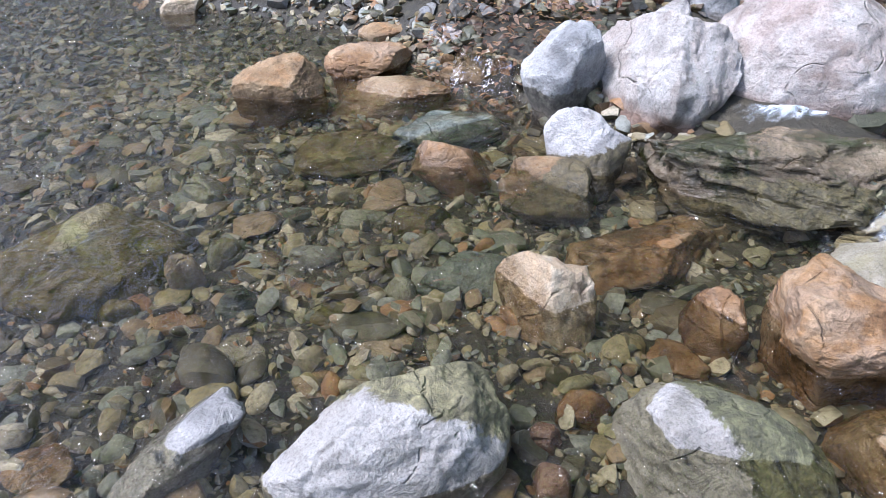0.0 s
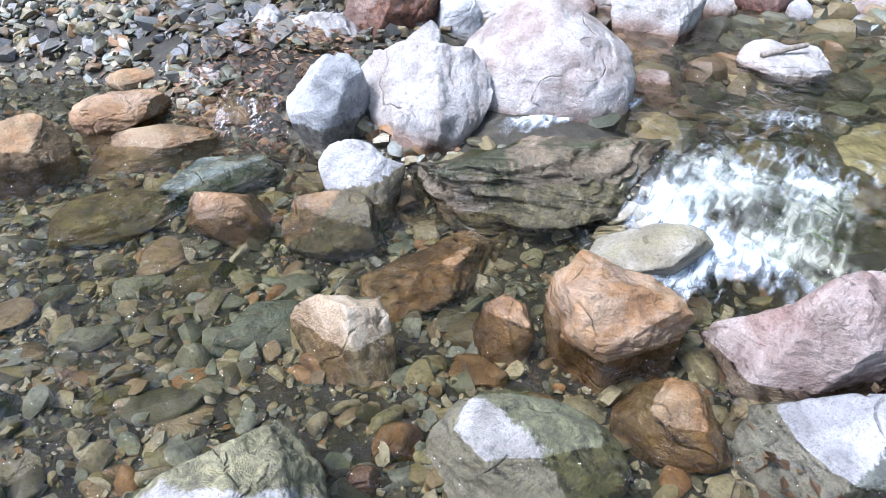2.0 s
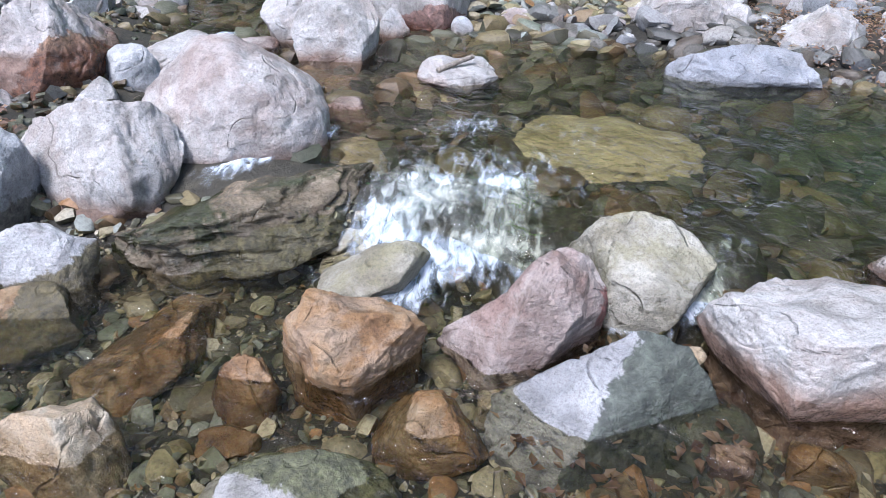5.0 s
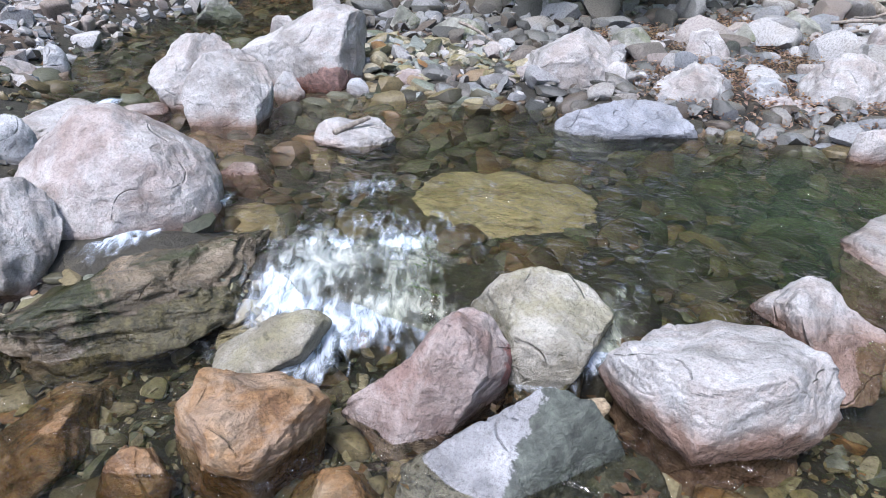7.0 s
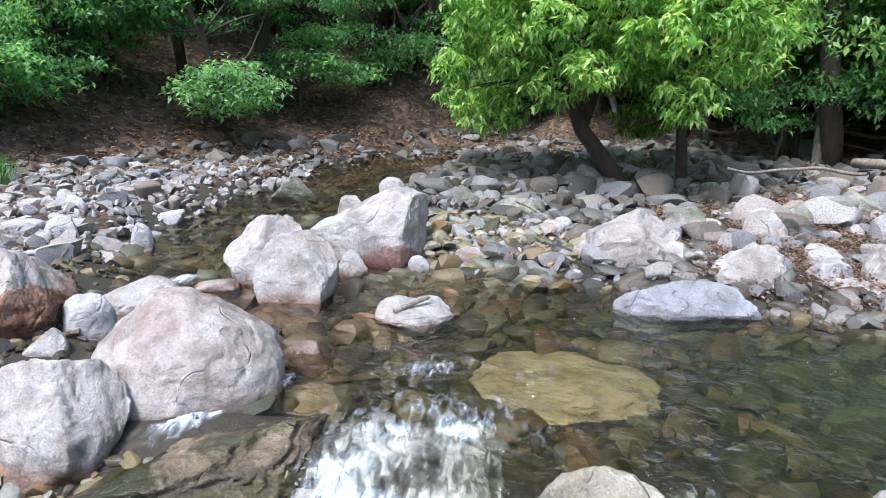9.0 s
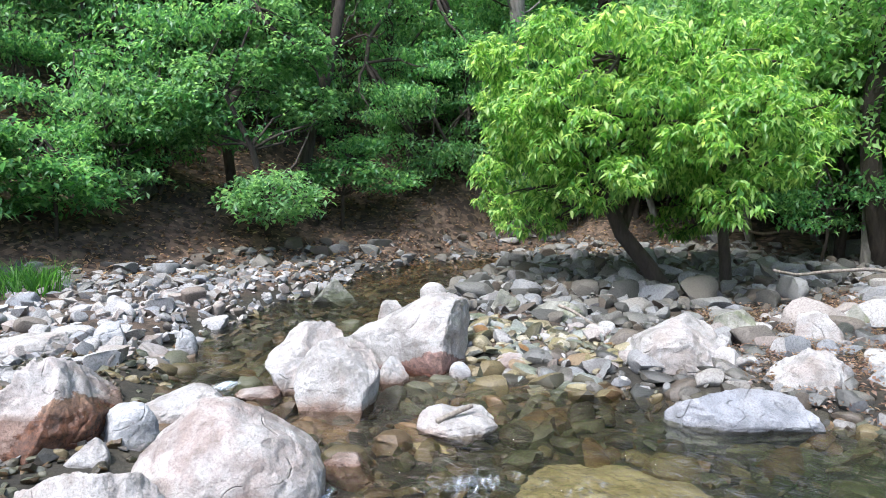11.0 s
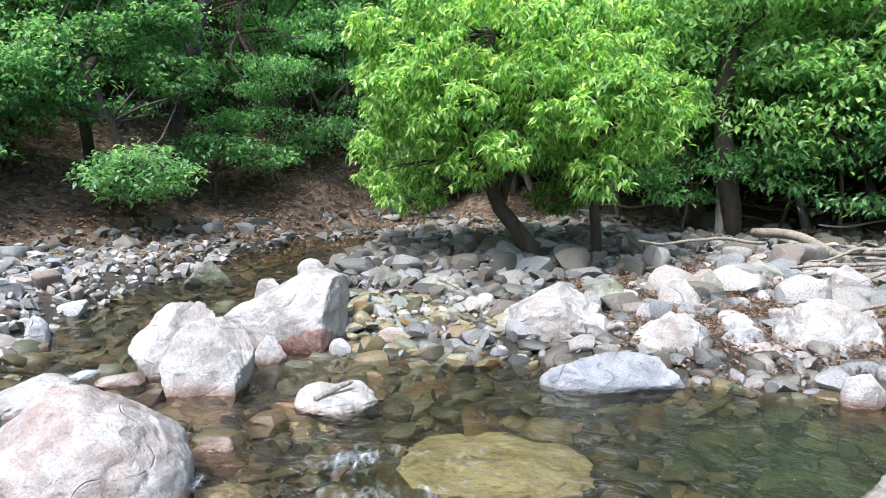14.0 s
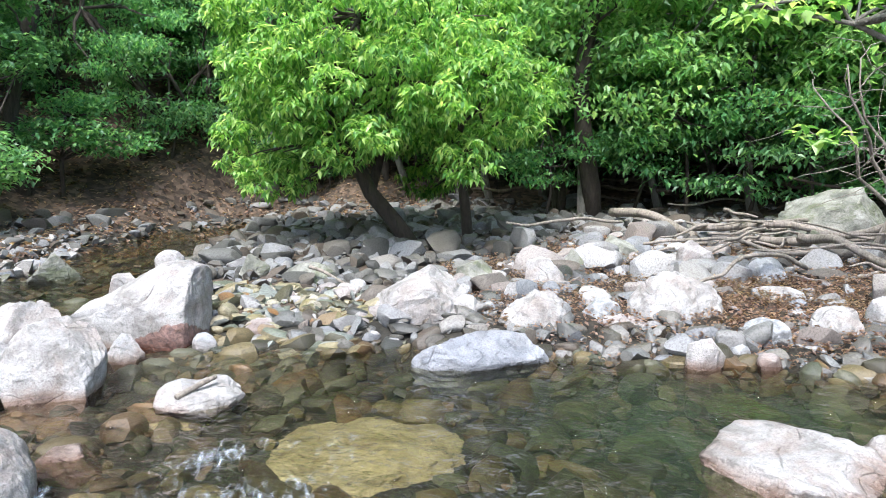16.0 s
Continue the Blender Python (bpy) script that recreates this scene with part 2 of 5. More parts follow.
# far cobbles: shade at the slope foot is painted into these dark tones
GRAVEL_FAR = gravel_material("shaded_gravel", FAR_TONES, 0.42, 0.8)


def ground_material():
    m, t, bsdf, n, link = nodes_of("earth")
    geo = n("ShaderNodeNewGeometry")
    sep = n("ShaderNodeSeparateXYZ")
    link(geo.outputs["Position"], sep.inputs[0])
    p = geo.outputs["Position"]
    big, fine = noise_of(n, link, p, 0.9, 6, 0.65), noise_of(n, link, p, 16, 6, 0.7)
    vor = n("ShaderNodeTexVoronoi")
    vor.inputs["Scale"].default_value = 15
    link(p, vor.inputs["Vector"])
    bed = ramp(n, (0.3, (0.014, 0.012, 0.008)), (0.5, (0.034, 0.03, 0.019)), (0.7, (0.07, 0.06, 0.036)))
    link(big.outputs[0], bed.inputs[0])
    bedc = mixer(n, link, "MULTIPLY", 0.7, bed.outputs[0], to_range(n, link, vor.outputs["Distance"], 0.0, 0.5, 1.3, 0.35))
    leaf = n("ShaderNodeTexVoronoi")
    leaf.inputs["Scale"].default_value = 11
    link(p, leaf.inputs["Vector"])
    lit = ramp(n, (0.1, (0.03, 0.021, 0.014)), (0.5, (0.07, 0.046, 0.031)), (0.9, (0.14, 0.096, 0.066)))
    lsep = n("ShaderNodeSeparateColor")
    link(leaf.outputs["Color"], lsep.inputs[0])
    link(lsep.outputs[0], lit.inputs[0])
    litc = mixer(n, link, "MULTIPLY", to_range(n, link, big.outputs[0], 0.35, 0.65, 0.0, 0.6), lit.outputs[0], (0.35, 0.33, 0.3))
    c = mixer(n, link, "MIX", to_range(n, link, sep.outputs[2], 0.08, 0.2), bedc, litc)
    link(c, bsdf.inputs["Base Color"])
    link(to_range(n, link, sep.outputs[2], -0.05, 0.1, 0.5, 0.95), bsdf.inputs["Roughness"])
    b = n("ShaderNodeBump")
    b.inputs["Strength"].default_value, b.inputs["Distance"].default_value = 1.0, 0.04
    link(mixer(n, link, "ADD", 0.6, fine.outputs[1], leaf.outputs["Color"]), b.inputs["Height"])
    link(b.outputs[0], bsdf.inputs["Normal"])
    return m


def water_material():
    """Clear stream water: see-through, slightly green, glossy by Fresnel, with ripples."""
    m, t, bsdf, n, link = nodes_of("stream_water")
    t.nodes.remove(bsdf)
    geo = n("ShaderNodeNewGeometry")
    st = n("ShaderNodeVectorMath")
    st.operation = "MULTIPLY"
    st.inputs[1].default_value = (1.0, 0.75, 1.0)
    link(geo.outputs["Position"], st.inputs[0])
    r1, r2 = noise_of(n, link, st.outputs[0], 7, 3, 0.55, 1.2), noise_of(n, link, st.outputs[0], 26, 3, 0.5, 0.6)
    s = n("ShaderNodeMath")
    s.operation = "MULTIPLY_ADD"
    link(r2.outputs[0], s.inputs[0])
    s.inputs[1].default_value = 0.3
    link(r1.outputs[0], s.inputs[2])
    b = n("ShaderNodeBump")
    b.inputs["Strength"].default_value, b.inputs["Distance"].default_value = 1.0, 0.06
    link(s.outputs[0], b.inputs["Height"])
    tr, gl, fr, mx = n("ShaderNodeBsdfTransparent"), n("ShaderNodeBsdfGlossy"), n("ShaderNodeFresnel"), n("ShaderNodeMixShader")
    dep = n("ShaderNodeAttribute")
    dep.attribute_name = "depth"
    tint = ramp(n, (0.0, (0.96, 0.95, 0.92)), (0.3, (0.78, 0.76, 0.655)), (0.65, (0.62, 0.67, 0.51)), (1.0, (0.30, 0.52, 0.41)))
    link(dep.outputs["Fac"], tint.inputs[0])
    link(tint.outputs[0], tr.inputs[0])
    gl.inputs["Roughness"].default_value = 0.03
    fr.inputs[0].default_value = 1.33
    link(b.outputs[0], gl.inputs["Normal"])
    link(b.outputs[0], fr.inputs["Normal"])
    # fine silt in the water veils what lies deep
    veil, body = n("ShaderNodeBsdfDiffuse"), n("ShaderNodeMixShader")
    veil.inputs[0].default_value = (0.10, 0.15, 0.085, 1)
    link(to_range(n, link, dep.outputs["Fac"], 0.3, 1.0, 0.0, 0.08), body.inputs[0])
    link(tr.outputs[0], body.inputs[1])
    link(veil.outputs[0], body.inputs[2])
    link(fr.outputs[0], mx.inputs[0])
    link(body.outputs[0], mx.inputs[1])
    link(gl.outputs[0], mx.inputs[2])
    link(mx.outputs[0], t.nodes["Material Output"].inputs[0])
    return m


def foam_material():
    """White water: bubbles with gaps between them."""
    m, t, bsdf, n, link = nodes_of("white_water")
    geo, co = n("ShaderNodeNewGeometry"), n("ShaderNodeAttribute")
    co.attribute_name = "thick"
    turn, pull = n("ShaderNodeMapping"), n("ShaderNodeMapping")
    turn.inputs["Rotation"].default_value = (0, 0, radians(-39))
    pull.inputs["Scale"].default_value = (0.34, 1.0, 1.0)
    link(geo.outputs["Position"], turn.inputs["Vector"])
    link(turn.outputs[0], pull.inputs["Vector"])
    a = noise_of(n, link, pull.outputs[0], 24, 8, 0.6, 0.6)
    f = noise_of(n, link, pull.outputs[0], 60, 3, 0.6)
    s = n("ShaderNodeMath")
    s.operation = "MULTIPLY_ADD"
    link(co.outputs["Fac"], s.inputs[0])
    s.inputs[1].default_value = 0.95
    link(a.outputs[0], s.inputs[2])
    al = to_range(n, link, s.outputs[0], 0.74, 1.34, 0, 0.9)
    tone = ramp(n, (0.38, (0.40, 0.48, 0.56)), (0.64, (0.66, 0.71, 0.77)))
    link(a.outputs[0], tone.inputs[0])
    link(tone.outputs[0], bsdf.inputs["Base Color"])
    link(al, bsdf.inputs["Alpha"])
    bsdf.inputs["Roughness"].default_value = 0.35
    bsdf.inputs["Subsurface Weight"].default_value = 0.0
    b = n("ShaderNodeBump")
    b.inputs["Strength"].default_value, b.inputs["Distance"].default_value = 0.15, 0.01
    link(mixer(n, link, "ADD", 0.4, a.outputs[1], f.outputs[1]), b.inputs["Height"])
    link(b.outputs[0], bsdf.inputs["Normal"])
    return m


def leaf_material(name, dark, mid, light):
    m, t, bsdf, n, link = nodes_of(name)
    geo = n("ShaderNodeNewGeometry")
    r = ramp(n, (0.1, dark), (0.55, mid), (0.95, light))
    link(geo.outputs["Random Per Island"], r.inputs[0])
    big = noise_of(n, link, geo.outputs["Position"], 1.3, 3, 0.6)
    c = mixer(n, link, "MULTIPLY", to_range(n, link, big.outputs[0], 0.4, 0.65, 0, 0.5), r.outputs[0], (0.55, 0.68, 0.6))
    link(c, bsdf.inputs["Base Color"])
    bsdf.inputs["Roughness"].default_value = 0.36
    tl, mx = n("ShaderNodeBsdfTranslucent"), n("ShaderNodeMixShader")
    link(mixer(n, link, "MULTIPLY", 1.0, c, (1.5, 1.42, 0.85)), tl.inputs[0])
    mx.inputs[0].default_value = 0.62
    link(bsdf.outputs[0], mx.inputs[1])
    link(tl.outputs[0], mx.inputs[2])
    link(mx.outputs[0], t.nodes["Material Output"].inputs[0])
    return m


def bark_material(name, a, b, scale=18):
    m, t, bsdf, n, link = nodes_of(name)
    geo = n("ShaderNodeNewGeometry")
    st = n("ShaderNodeVectorMath")
    st.operation = "MULTIPLY"
    st.inputs[1].default_value = (1, 1, 0.25)
    link(geo.outputs["Position"], st.inputs[0])
    v, big = noise_of(n, link, st.outputs[0], scale, 6, 0.7, 0.6), noise_of(n, link, geo.outputs["Position"], 2.5, 4)
    r = ramp(n, (0.3, a), (0.7, b))
    link(v.outputs[0], r.inputs[0])
    c = mixer(n, link, "MULTIPLY", to_range(n, link, big.outputs[0], 0.4, 0.7, 0, 0.5), r.outputs[0], (0.5, 0.52, 0.45))
    link(c, bsdf.inputs["Base Color"])
    bsdf.inputs["Roughness"].default_value = 0.9
    bp = n("ShaderNodeBump")
    bp.inputs["Strength"].default_value, bp.inputs["Distance"].default_value = 1.0, 0.03
    link(v.outputs[0], bp.inputs["Height"])
    link(bp.outputs[0], bsdf.inputs["Normal"])
    return m


EARTH, WATER, FOAM = ground_material(), water_material(), foam_material()
LEAF_BRIGHT = leaf_material("bright_leaf", (0.08, 0.21, 0.05), (0.23, 0.44, 0.115), (0.50, 0.64, 0.25))
LEAF_WOOD = leaf_material("woodland_leaf", (0.06, 0.18, 0.075), (0.125, 0.31, 0.125), (0.25, 0.45, 0.19))
LEAF_FRESH = leaf_material("fresh_leaf", (0.10, 0.24, 0.08), (0.22, 0.42, 0.15), (0.40, 0.57, 0.26))
LEAF_PALE = leaf_material("pale_leaf", (0.075, 0.185, 0.085), (0.15, 0.32, 0.145), (0.27, 0.45, 0.22))
BARK = bark_material("dark_bark", (0.02, 0.015, 0.011), (0.06, 0.046, 0.035))
BARK_GREY = bark_material("grey_bark", (0.09, 0.08, 0.07), (0.24, 0.22, 0.20))
BARK_BROWN = bark_material("brown_bark", (0.05, 0.035, 0.025), (0.16, 0.12, 0.09), 24)
DRIFT = bark_material("driftwood", (0.12, 0.10, 0.08), (0.36, 0.315, 0.27), 30)
DEAD_LEAF = leaf_material("dead_leaf", (0.12, 0.07, 0.055), (0.25, 0.16, 0.125), (0.38, 0.27, 0.22))
GRASS = leaf_material("grass", (0.03, 0.10, 0.02), (0.06, 0.19, 0.03), (0.12, 0.28, 0.06))

# ---- the lie of the land ----


def smooth(e0, e1, v):
    s = np.clip((v - e0) / (e1 - e0), 0, 1)
    return s * s * (3 - 2 * s)


def line_distance(x, y, pts):
    """Distance to a polyline, and on which side of it (plus: on its left)."""
    best, side = np.full(np.shape(x), 1e9), np.zeros(np.shape(x))
    for (ax, ay), (bx, by) in zip(pts, pts[1:]):
        dx, dy = bx - ax, by - ay
        k = np.clip(((x - ax) * dx + (y - ay) * dy) / (dx * dx + dy * dy), 0, 1)
        d = np.hypot(x - ax - k * dx, y - ay - k * dy)
        side = np.where(d < best, np.sign(dx * (y - ay) - dy * (x - ax)), side)
        best = np.minimum(d, best)
    return best, side


DIVIDE = ((3.6, -3.5), (3.1, -0.7), (2.3, 0.6), (2.05, 1.1), (1.95, 1.5), (1.78, 1.95), (1.80, 2.45), (1.2, 2.88), (0.85, 3.1), (1.25, 3.6), (0.75, 4.3), (0.3, 5.3), (-1.5, 7.6), (-6, 11))
UPSTREAM = ((20, 11), (14, 10.2), (10.5, 9.6), (7.6, 8.4), (5.2, 7.0), (3.6, 5.7), (3.0, 4.2), (3.3, 2.6))
POOL = ((3.0, 3.4), (3.4, 2.2), (3.7, 1.0), (3.9, -0.8), (3.6, -3.0), (3.0, -8.0))
LOWER = ((-7.0, 6.5), (-3.5, 4.6), (-1.4, 3.4), (-0.4, 2.2), (0.2, 1.5), (1.2, 0.6), (1.9, -0.6), (2.4, -3.0), (2.5, -8.0))


def ripple(x, y, scale, seed=0.0):
    """A cheap smooth unevenness between about -1 and 1."""
    a = np.sin(x * scale + 1.3 * np.sin(y * scale * 0.7 + seed)) * np.cos(y * scale * 0.9 + 1.1 * np.sin(x * scale * 0.6 + 2 + seed))
    b = np.sin(x * scale * 2.3 + 4 + seed + np.sin(y * scale * 1.9)) * np.cos(y * scale * 2.1 + 1.7 * np.sin(x * scale * 1.4))
    return 0.65 * a + 0.35 * b


def upper_side(x, y):
    """1 on the upper pool's side of the rock bar, 0 on the lower one's."""
    d, s = line_distance(x, y, DIVIDE)
    return smooth(-0.14, 0.10, -d * s)


def water_level(x, y):
    return LOW * (1 - upper_side(x, y))


def land(x, y):
    x, y = np.asarray(x, float), np.asarray(y, float)
    r, az = np.hypot(x, y), np.degrees(np.arctan2(-x, y))
    d_up, d_pool, d_low = (line_distance(x, y, p)[0] for p in (UPSTREAM, POOL, LOWER))
    up = 1 - smooth(0.7, 1.5, d_up)
    pool = 1 - smooth(0.9, 1.9, d_pool)
    low = 1 - smooth(1.0, 1.9, d_low)
    bank = 0.10 + 0.05 * ripple(x, y, 1.1) + 0.02 * np.maximum(r - 5, 0)
    bank = np.where(r < 1.1, 0.0, bank)
    deep = -0.22 * smooth(0.0, 0.7, 1 - np.hypot((x - 4.0) / 1.3, (y - 0.2) / 1.5))
    z = bank * (1 - up) + (-0.10) * up
    floor = -0.20 + deep + 0.11 * smooth(2.3, 3.2, y) + 0.12 * smooth(4.1, 5.0, x)
    z = z * (1 - pool) + floor * pool
    z = z * (1 - low) + np.where(upper_side(x, y) > 0.5, -0.2, -0.31) * low
    z = z + 0.018 * ripple(x, y, 5.0, 1.0) + 0.04 * np.minimum(r / 20, 1) * ripple(x, y, 2.2, 2.0)
    # the wooded slope across the stream
    foot = np.interp(az, (-180, -125, -100, -75, -55, -35, -15, 5, 20, 60, 180), (14, 10, 11.5, 13.5, 14.5, 13, 10.5, 10.5, 20, 26, 18))
    steep = np.interp(az, (-180, -120, -100, -20, 5, 25, 180), (0.2, 0.3, 0.5, 0.72, 0.65, 0.3, 0.15))
    rise = np.maximum(r - foot, 0)
    z = z + steep * rise ** 2 / (rise + 1.5) * np.where(rise > 60, 60 / np.maximum(rise, 1), 1) + 0.35 * smooth(0, 6, rise) * ripple(x, y, 0.9, 3.0)
    return z


def land_at(x, y):
    return float(land(np.array([x]), np.array([y]))[0])


def sheet(name, xs, ys, height, material):
    gx, gy = np.meshgrid(xs, ys, indexing="ij")
    gz = height(gx, gy)
    nx, ny = gx.shape
    idx = np.arange(nx * ny).reshape(nx, ny)
    f = np.stack([idx[:-1, :-1], idx[1:, :-1], idx[1:, 1:], idx[:-1, 1:]], -1).reshape(-1, 4)
    me = bpy.data.meshes.new(name)
    me.from_pydata(np.stack([gx, gy, gz], -1).reshape(-1, 3).tolist(), [], f.tolist())
    me.polygons.foreach_set("use_smooth", np.ones(len(f), bool))
    me.materials.append(material)
    return new(name, me)


def spaced(lo, hi, fine_lo, fine_hi, step, grow=1.22):
    """Grid lines: evenly fine between fine_lo and fine_hi, widening outside."""
    mid, out, s = list(np.arange(fine_lo, fine_hi, step)), [], step
    v = mid[-1]
    while v < hi:
        s *= grow
        v += s
        out.append(v)
    left, s, v = [], step, mid[0]
    while v > lo:
        s *= grow
        v -= s
        left.append(v)
    return np.array(left[::-1] + mid + out)


ground = sheet("ground", spaced(-400, 400, -3.5, 12, 0.075, 1.1), spaced(-400, 400, -2.5, 14, 0.075, 1.1), land, EARTH)
tagged(ground, "stony stream bed and leaf-covered wooded slope", "ground", kind="structure")


def water_height(x, y):
    fall, side = line_distance(x, y, ((1.65, 2.2), (2.0, 1.9), (2.25, 1.45)))
    rough = np.exp(-(fall / 0.5) ** 2)
    return water_level(x, y) + 0.004 * ripple(x, y, 9.0) + 0.014 * rough * ripple(x, y, 16.0)


stream = sheet("water", np.r_[np.arange(-9, -3, 0.3), np.arange(-3, 6, 0.05), np.arange(6, 24, 0.3)], np.r_[np.arange(-10, -1, 0.3), np.arange(-1, 6, 0.05), np.arange(6, 15, 0.25)], water_height, WATER)
co = np.empty(3 * len(stream.data.vertices))
stream.data.vertices.foreach_get("co", co)
co = co.reshape(-1, 3)
stream.data.attributes.new("depth", "FLOAT", "POINT").data.foreach_set("value", np.clip((co[:, 2] - land(co[:, 0], co[:, 1])) / 0.5, 0, 1))
tagged(stream, "clear shallow stream water over stones", "water", kind="structure")

# ---- builders ----
ico_cache = {}


def ico(level):
    if level not in ico_cache:
        bm = bmesh.new()
        bmesh.ops.create_icosphere(bm, subdivisions=level, radius=1)
        bm.verts.index_update()
        ico_cache[level] = np.array([v.co[:] for v in bm.verts]), np.array([[v.index for v in f.verts] for f in bm.faces])
        bm.free()
    return ico_cache[level]


def mesh_of(name, verts, faces, material, smooth_faces=True):
    me = bpy.data.meshes.new(name)
    me.from_pydata(np.asarray(verts).tolist(), [], np.asarray(faces).tolist() if not isinstance(faces, list) else faces)
    if smooth_faces:
        me.polygons.foreach_set("use_smooth", np.ones(len(me.polygons), bool))
    me.materials.append(material)
    return me


def crisp(me, degrees=32):
    """Keeps the broken edges of a stone sharp."""
    me.set_sharp_from_angle(angle=radians(degrees))
    return me


def rock_points(rng, level, cuts, lean, top, rough=1.0, block=0.74, foot=False, slope=0.0, deep=(0.58, 0.94), ridge=(), back=0.0, facets=(), ledge=0.0, under=0.0):
    """A weathered rock about a unit ball: cut by a few planes, tapered, leaned and sloped, its crest set by a few heights across its width, broken along its bedding and roughened."""
    p = ico(level)[0].copy()
    p = np.sign(p) * np.abs(p) ** block
    p /= np.abs(p).max(0)
    for _ in range(int(cuts * 1.5)):
        nrm = rng.normal(size=3) * (1, 1, 0.8)
        nrm /= np.linalg.norm(nrm)
        over = np.maximum(p @ nrm - rng.uniform(*deep), 0)
        p -= 0.95 * over[:, None] * nrm
    up = np.clip(p[:, 2], 0, 1)
    if foot:
        p[:, :2] *= np.minimum((1 - np.clip(-p[:, 2], 0, 0.97) ** 2.7) ** -0.37, 2.2)[:, None] ** 0.85
    p[:, :2] *= (1 - (1 - top) * 0.42 * up ** 1.5)[:, None]
    if ridge:
        lo, hi = p[:, 0].min(), p[:, 0].max()
        u = (p[:, 0] - lo) / (hi - lo)
        cell = np.minimum((u * 30).astype(int), 29)
        crest = np.array([p[cell == k, 2].max() if (cell == k).any() else 0 for k in range(30)])
        crest = np.interp(u, (np.arange(30) + 0.5) / 30, np.maximum(crest, 0.22))
        want = np.interp(u, np.linspace(0, 1, len(ridge)), ridge)
        p[:, 2] = np.where(p[:, 2] > 0, p[:, 2] / crest * want, p[:, 2])
    else:
        p[:, 2] *= np.where(p[:, 2] > 0, 1 - abs(slope) * (1 - np.sign(slope) * np.clip(p[:, 0], -1, 1)) / 2, 1)
        p[:, 0] += lean * up
    p[:, 1] += back * up
    if under:
        p[:, :2] *= (1 - under * np.clip(1 - (p[:, 2] + 0.12) / 0.5, 0, 1) ** 1.5)[:, None]
    for fx, fy, fz, d in facets:
        nrm = np.array((fx, fy, fz)) / math.sqrt(fx * fx + fy * fy + fz * fz)
        p -= 0.97 * np.maximum(p @ nrm - d, 0)[:, None] * nrm
    off = rng.uniform(0, 60, 3)
    q = [Vector(v) for v in (p + off)]
    d = np.array([0.075 * noise.noise(v * 1.1) + 0.06 * noise.noise(v * 2.7) + 0.07 * (0.5 - abs(noise.noise(v * 3.9))) + 0.032 * (0.5 - abs(noise.noise(v * 9))) + 0.015 * noise.noise(v * 17) + 0.008 * noise.noise(v * 33) for v in q])
    if level > 4:
        crack = np.array([abs(noise.noise(v * 1.35 + Vector((0, 0, 0.5 * noise.noise(v * 3.1))))) for v in q])
        d -= 0.035 * np.clip(1 - crack / 0.03, 0, 1)
    p = p * (1 + rough * d)[:, None]
    if ledge:
        bed = np.array((0.25, -0.45, 0.86)) + rng.normal(0, 0.12, 3)
        bed /= np.linalg.norm(bed)
        h = p @ bed * 5.5 + 0.5 * np.array([noise.noise(v * 1.6) for v in q])
        step = (np.floor(h) + np.clip((h - np.floor(h)) * 2.6 - 0.8, 0, 1) - h) / 5.5
        p = p + ledge * step[:, None] * bed
    return p


standing = {}


def top_of(label, x, y, reach=0.07):
    """The height of that stone's surface about x, y."""
    ob = standing[label]
    near = [w.z for w in (ob.matrix_world @ v.co for v in ob.data.vertices) if math.hypot(w.x - x, w.y - y) < reach]
    return max(near) if near else max((ob.matrix_world @ v.co).z for v in ob.data.vertices)


def boulder(name, label, at, size, yaw, seed, key, cuts=5, lean=0.0, top=0.7, rough=1.0, block=0.74, level=0, tilt=0.0, wet=None, category="", slope=0.0, ridge=(), back=0.0, facets=(), ledge=0.0, under=0.0, moss=None):
    """A boulder whose foot stands at `at`, with its width, depth and height above the foot; the rest is sunk."""
    rng = np.random.default_rng(seed)
    big = max(size)
    level = level or (6 if big > 0.45 else 5 if big > 0.2 else 4)
    p = rock_points(rng, level, cuts, lean, top, rough, block, True, slope, (0.5, 0.9), ridge, back, facets, ledge, under)
    seen = p[p[:, 2] > -0.12]
    lo, hi = seen.min(0), seen.max(0)
    p[:, :2] = (p[:, :2] - (lo + hi)[:2] / 2) / (hi - lo)[:2] * np.array(size[:2])
    p[:, 2] = (p[:, 2] + 0.12) / (hi[2] + 0.12) * size[2]
    sunk = p[:, 2] < 0
    p[sunk, 2] *= max(1.0, (at[2] - land_at(at[0], at[1]) + 0.06) / -p[:, 2].min()) if not tilt else 1.0
    side = float(upper_side(np.array([at[0]]), np.array([at[1]]))[0])
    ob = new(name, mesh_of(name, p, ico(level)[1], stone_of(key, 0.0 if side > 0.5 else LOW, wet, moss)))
    ob.matrix_world = pose(*at, 0, tilt, yaw)
    standing[label] = ob
    return tagged(ob, label, category or ("boulder" if name == "boulder" else "rock"))


def tube(points, radii, sides=7):
    """A tapered tube along points."""
    verts, faces, ref = [], [], Vector((0.31, 0.2, 0.93))
    pts = [Vector(p) for p in points]
    for k, p in enumerate(pts):
        d = (pts[min(k + 1, len(pts) - 1)] - pts[max(k - 1, 0)]).normalized()
        u = d.cross(ref).normalized() if abs(d.dot(ref)) < 0.98 else d.cross(Vector((1, 0, 0))).normalized()
        w = d.cross(u)
        for s in range(sides):
            a = 2 * math.pi * s / sides
            verts.append(p + (u * math.cos(a) + w * math.sin(a)) * radii[k])
    for k in range(len(pts) - 1):
        for s in range(sides):
            a, b = k * sides + s, k * sides + (s + 1) % sides
            faces.append((a, b, b + sides, a + sides))
    faces.append(tuple(range(sides))[::-1])
    faces.append(tuple(len(verts) - sides + s for s in range(sides)))
    return verts, faces


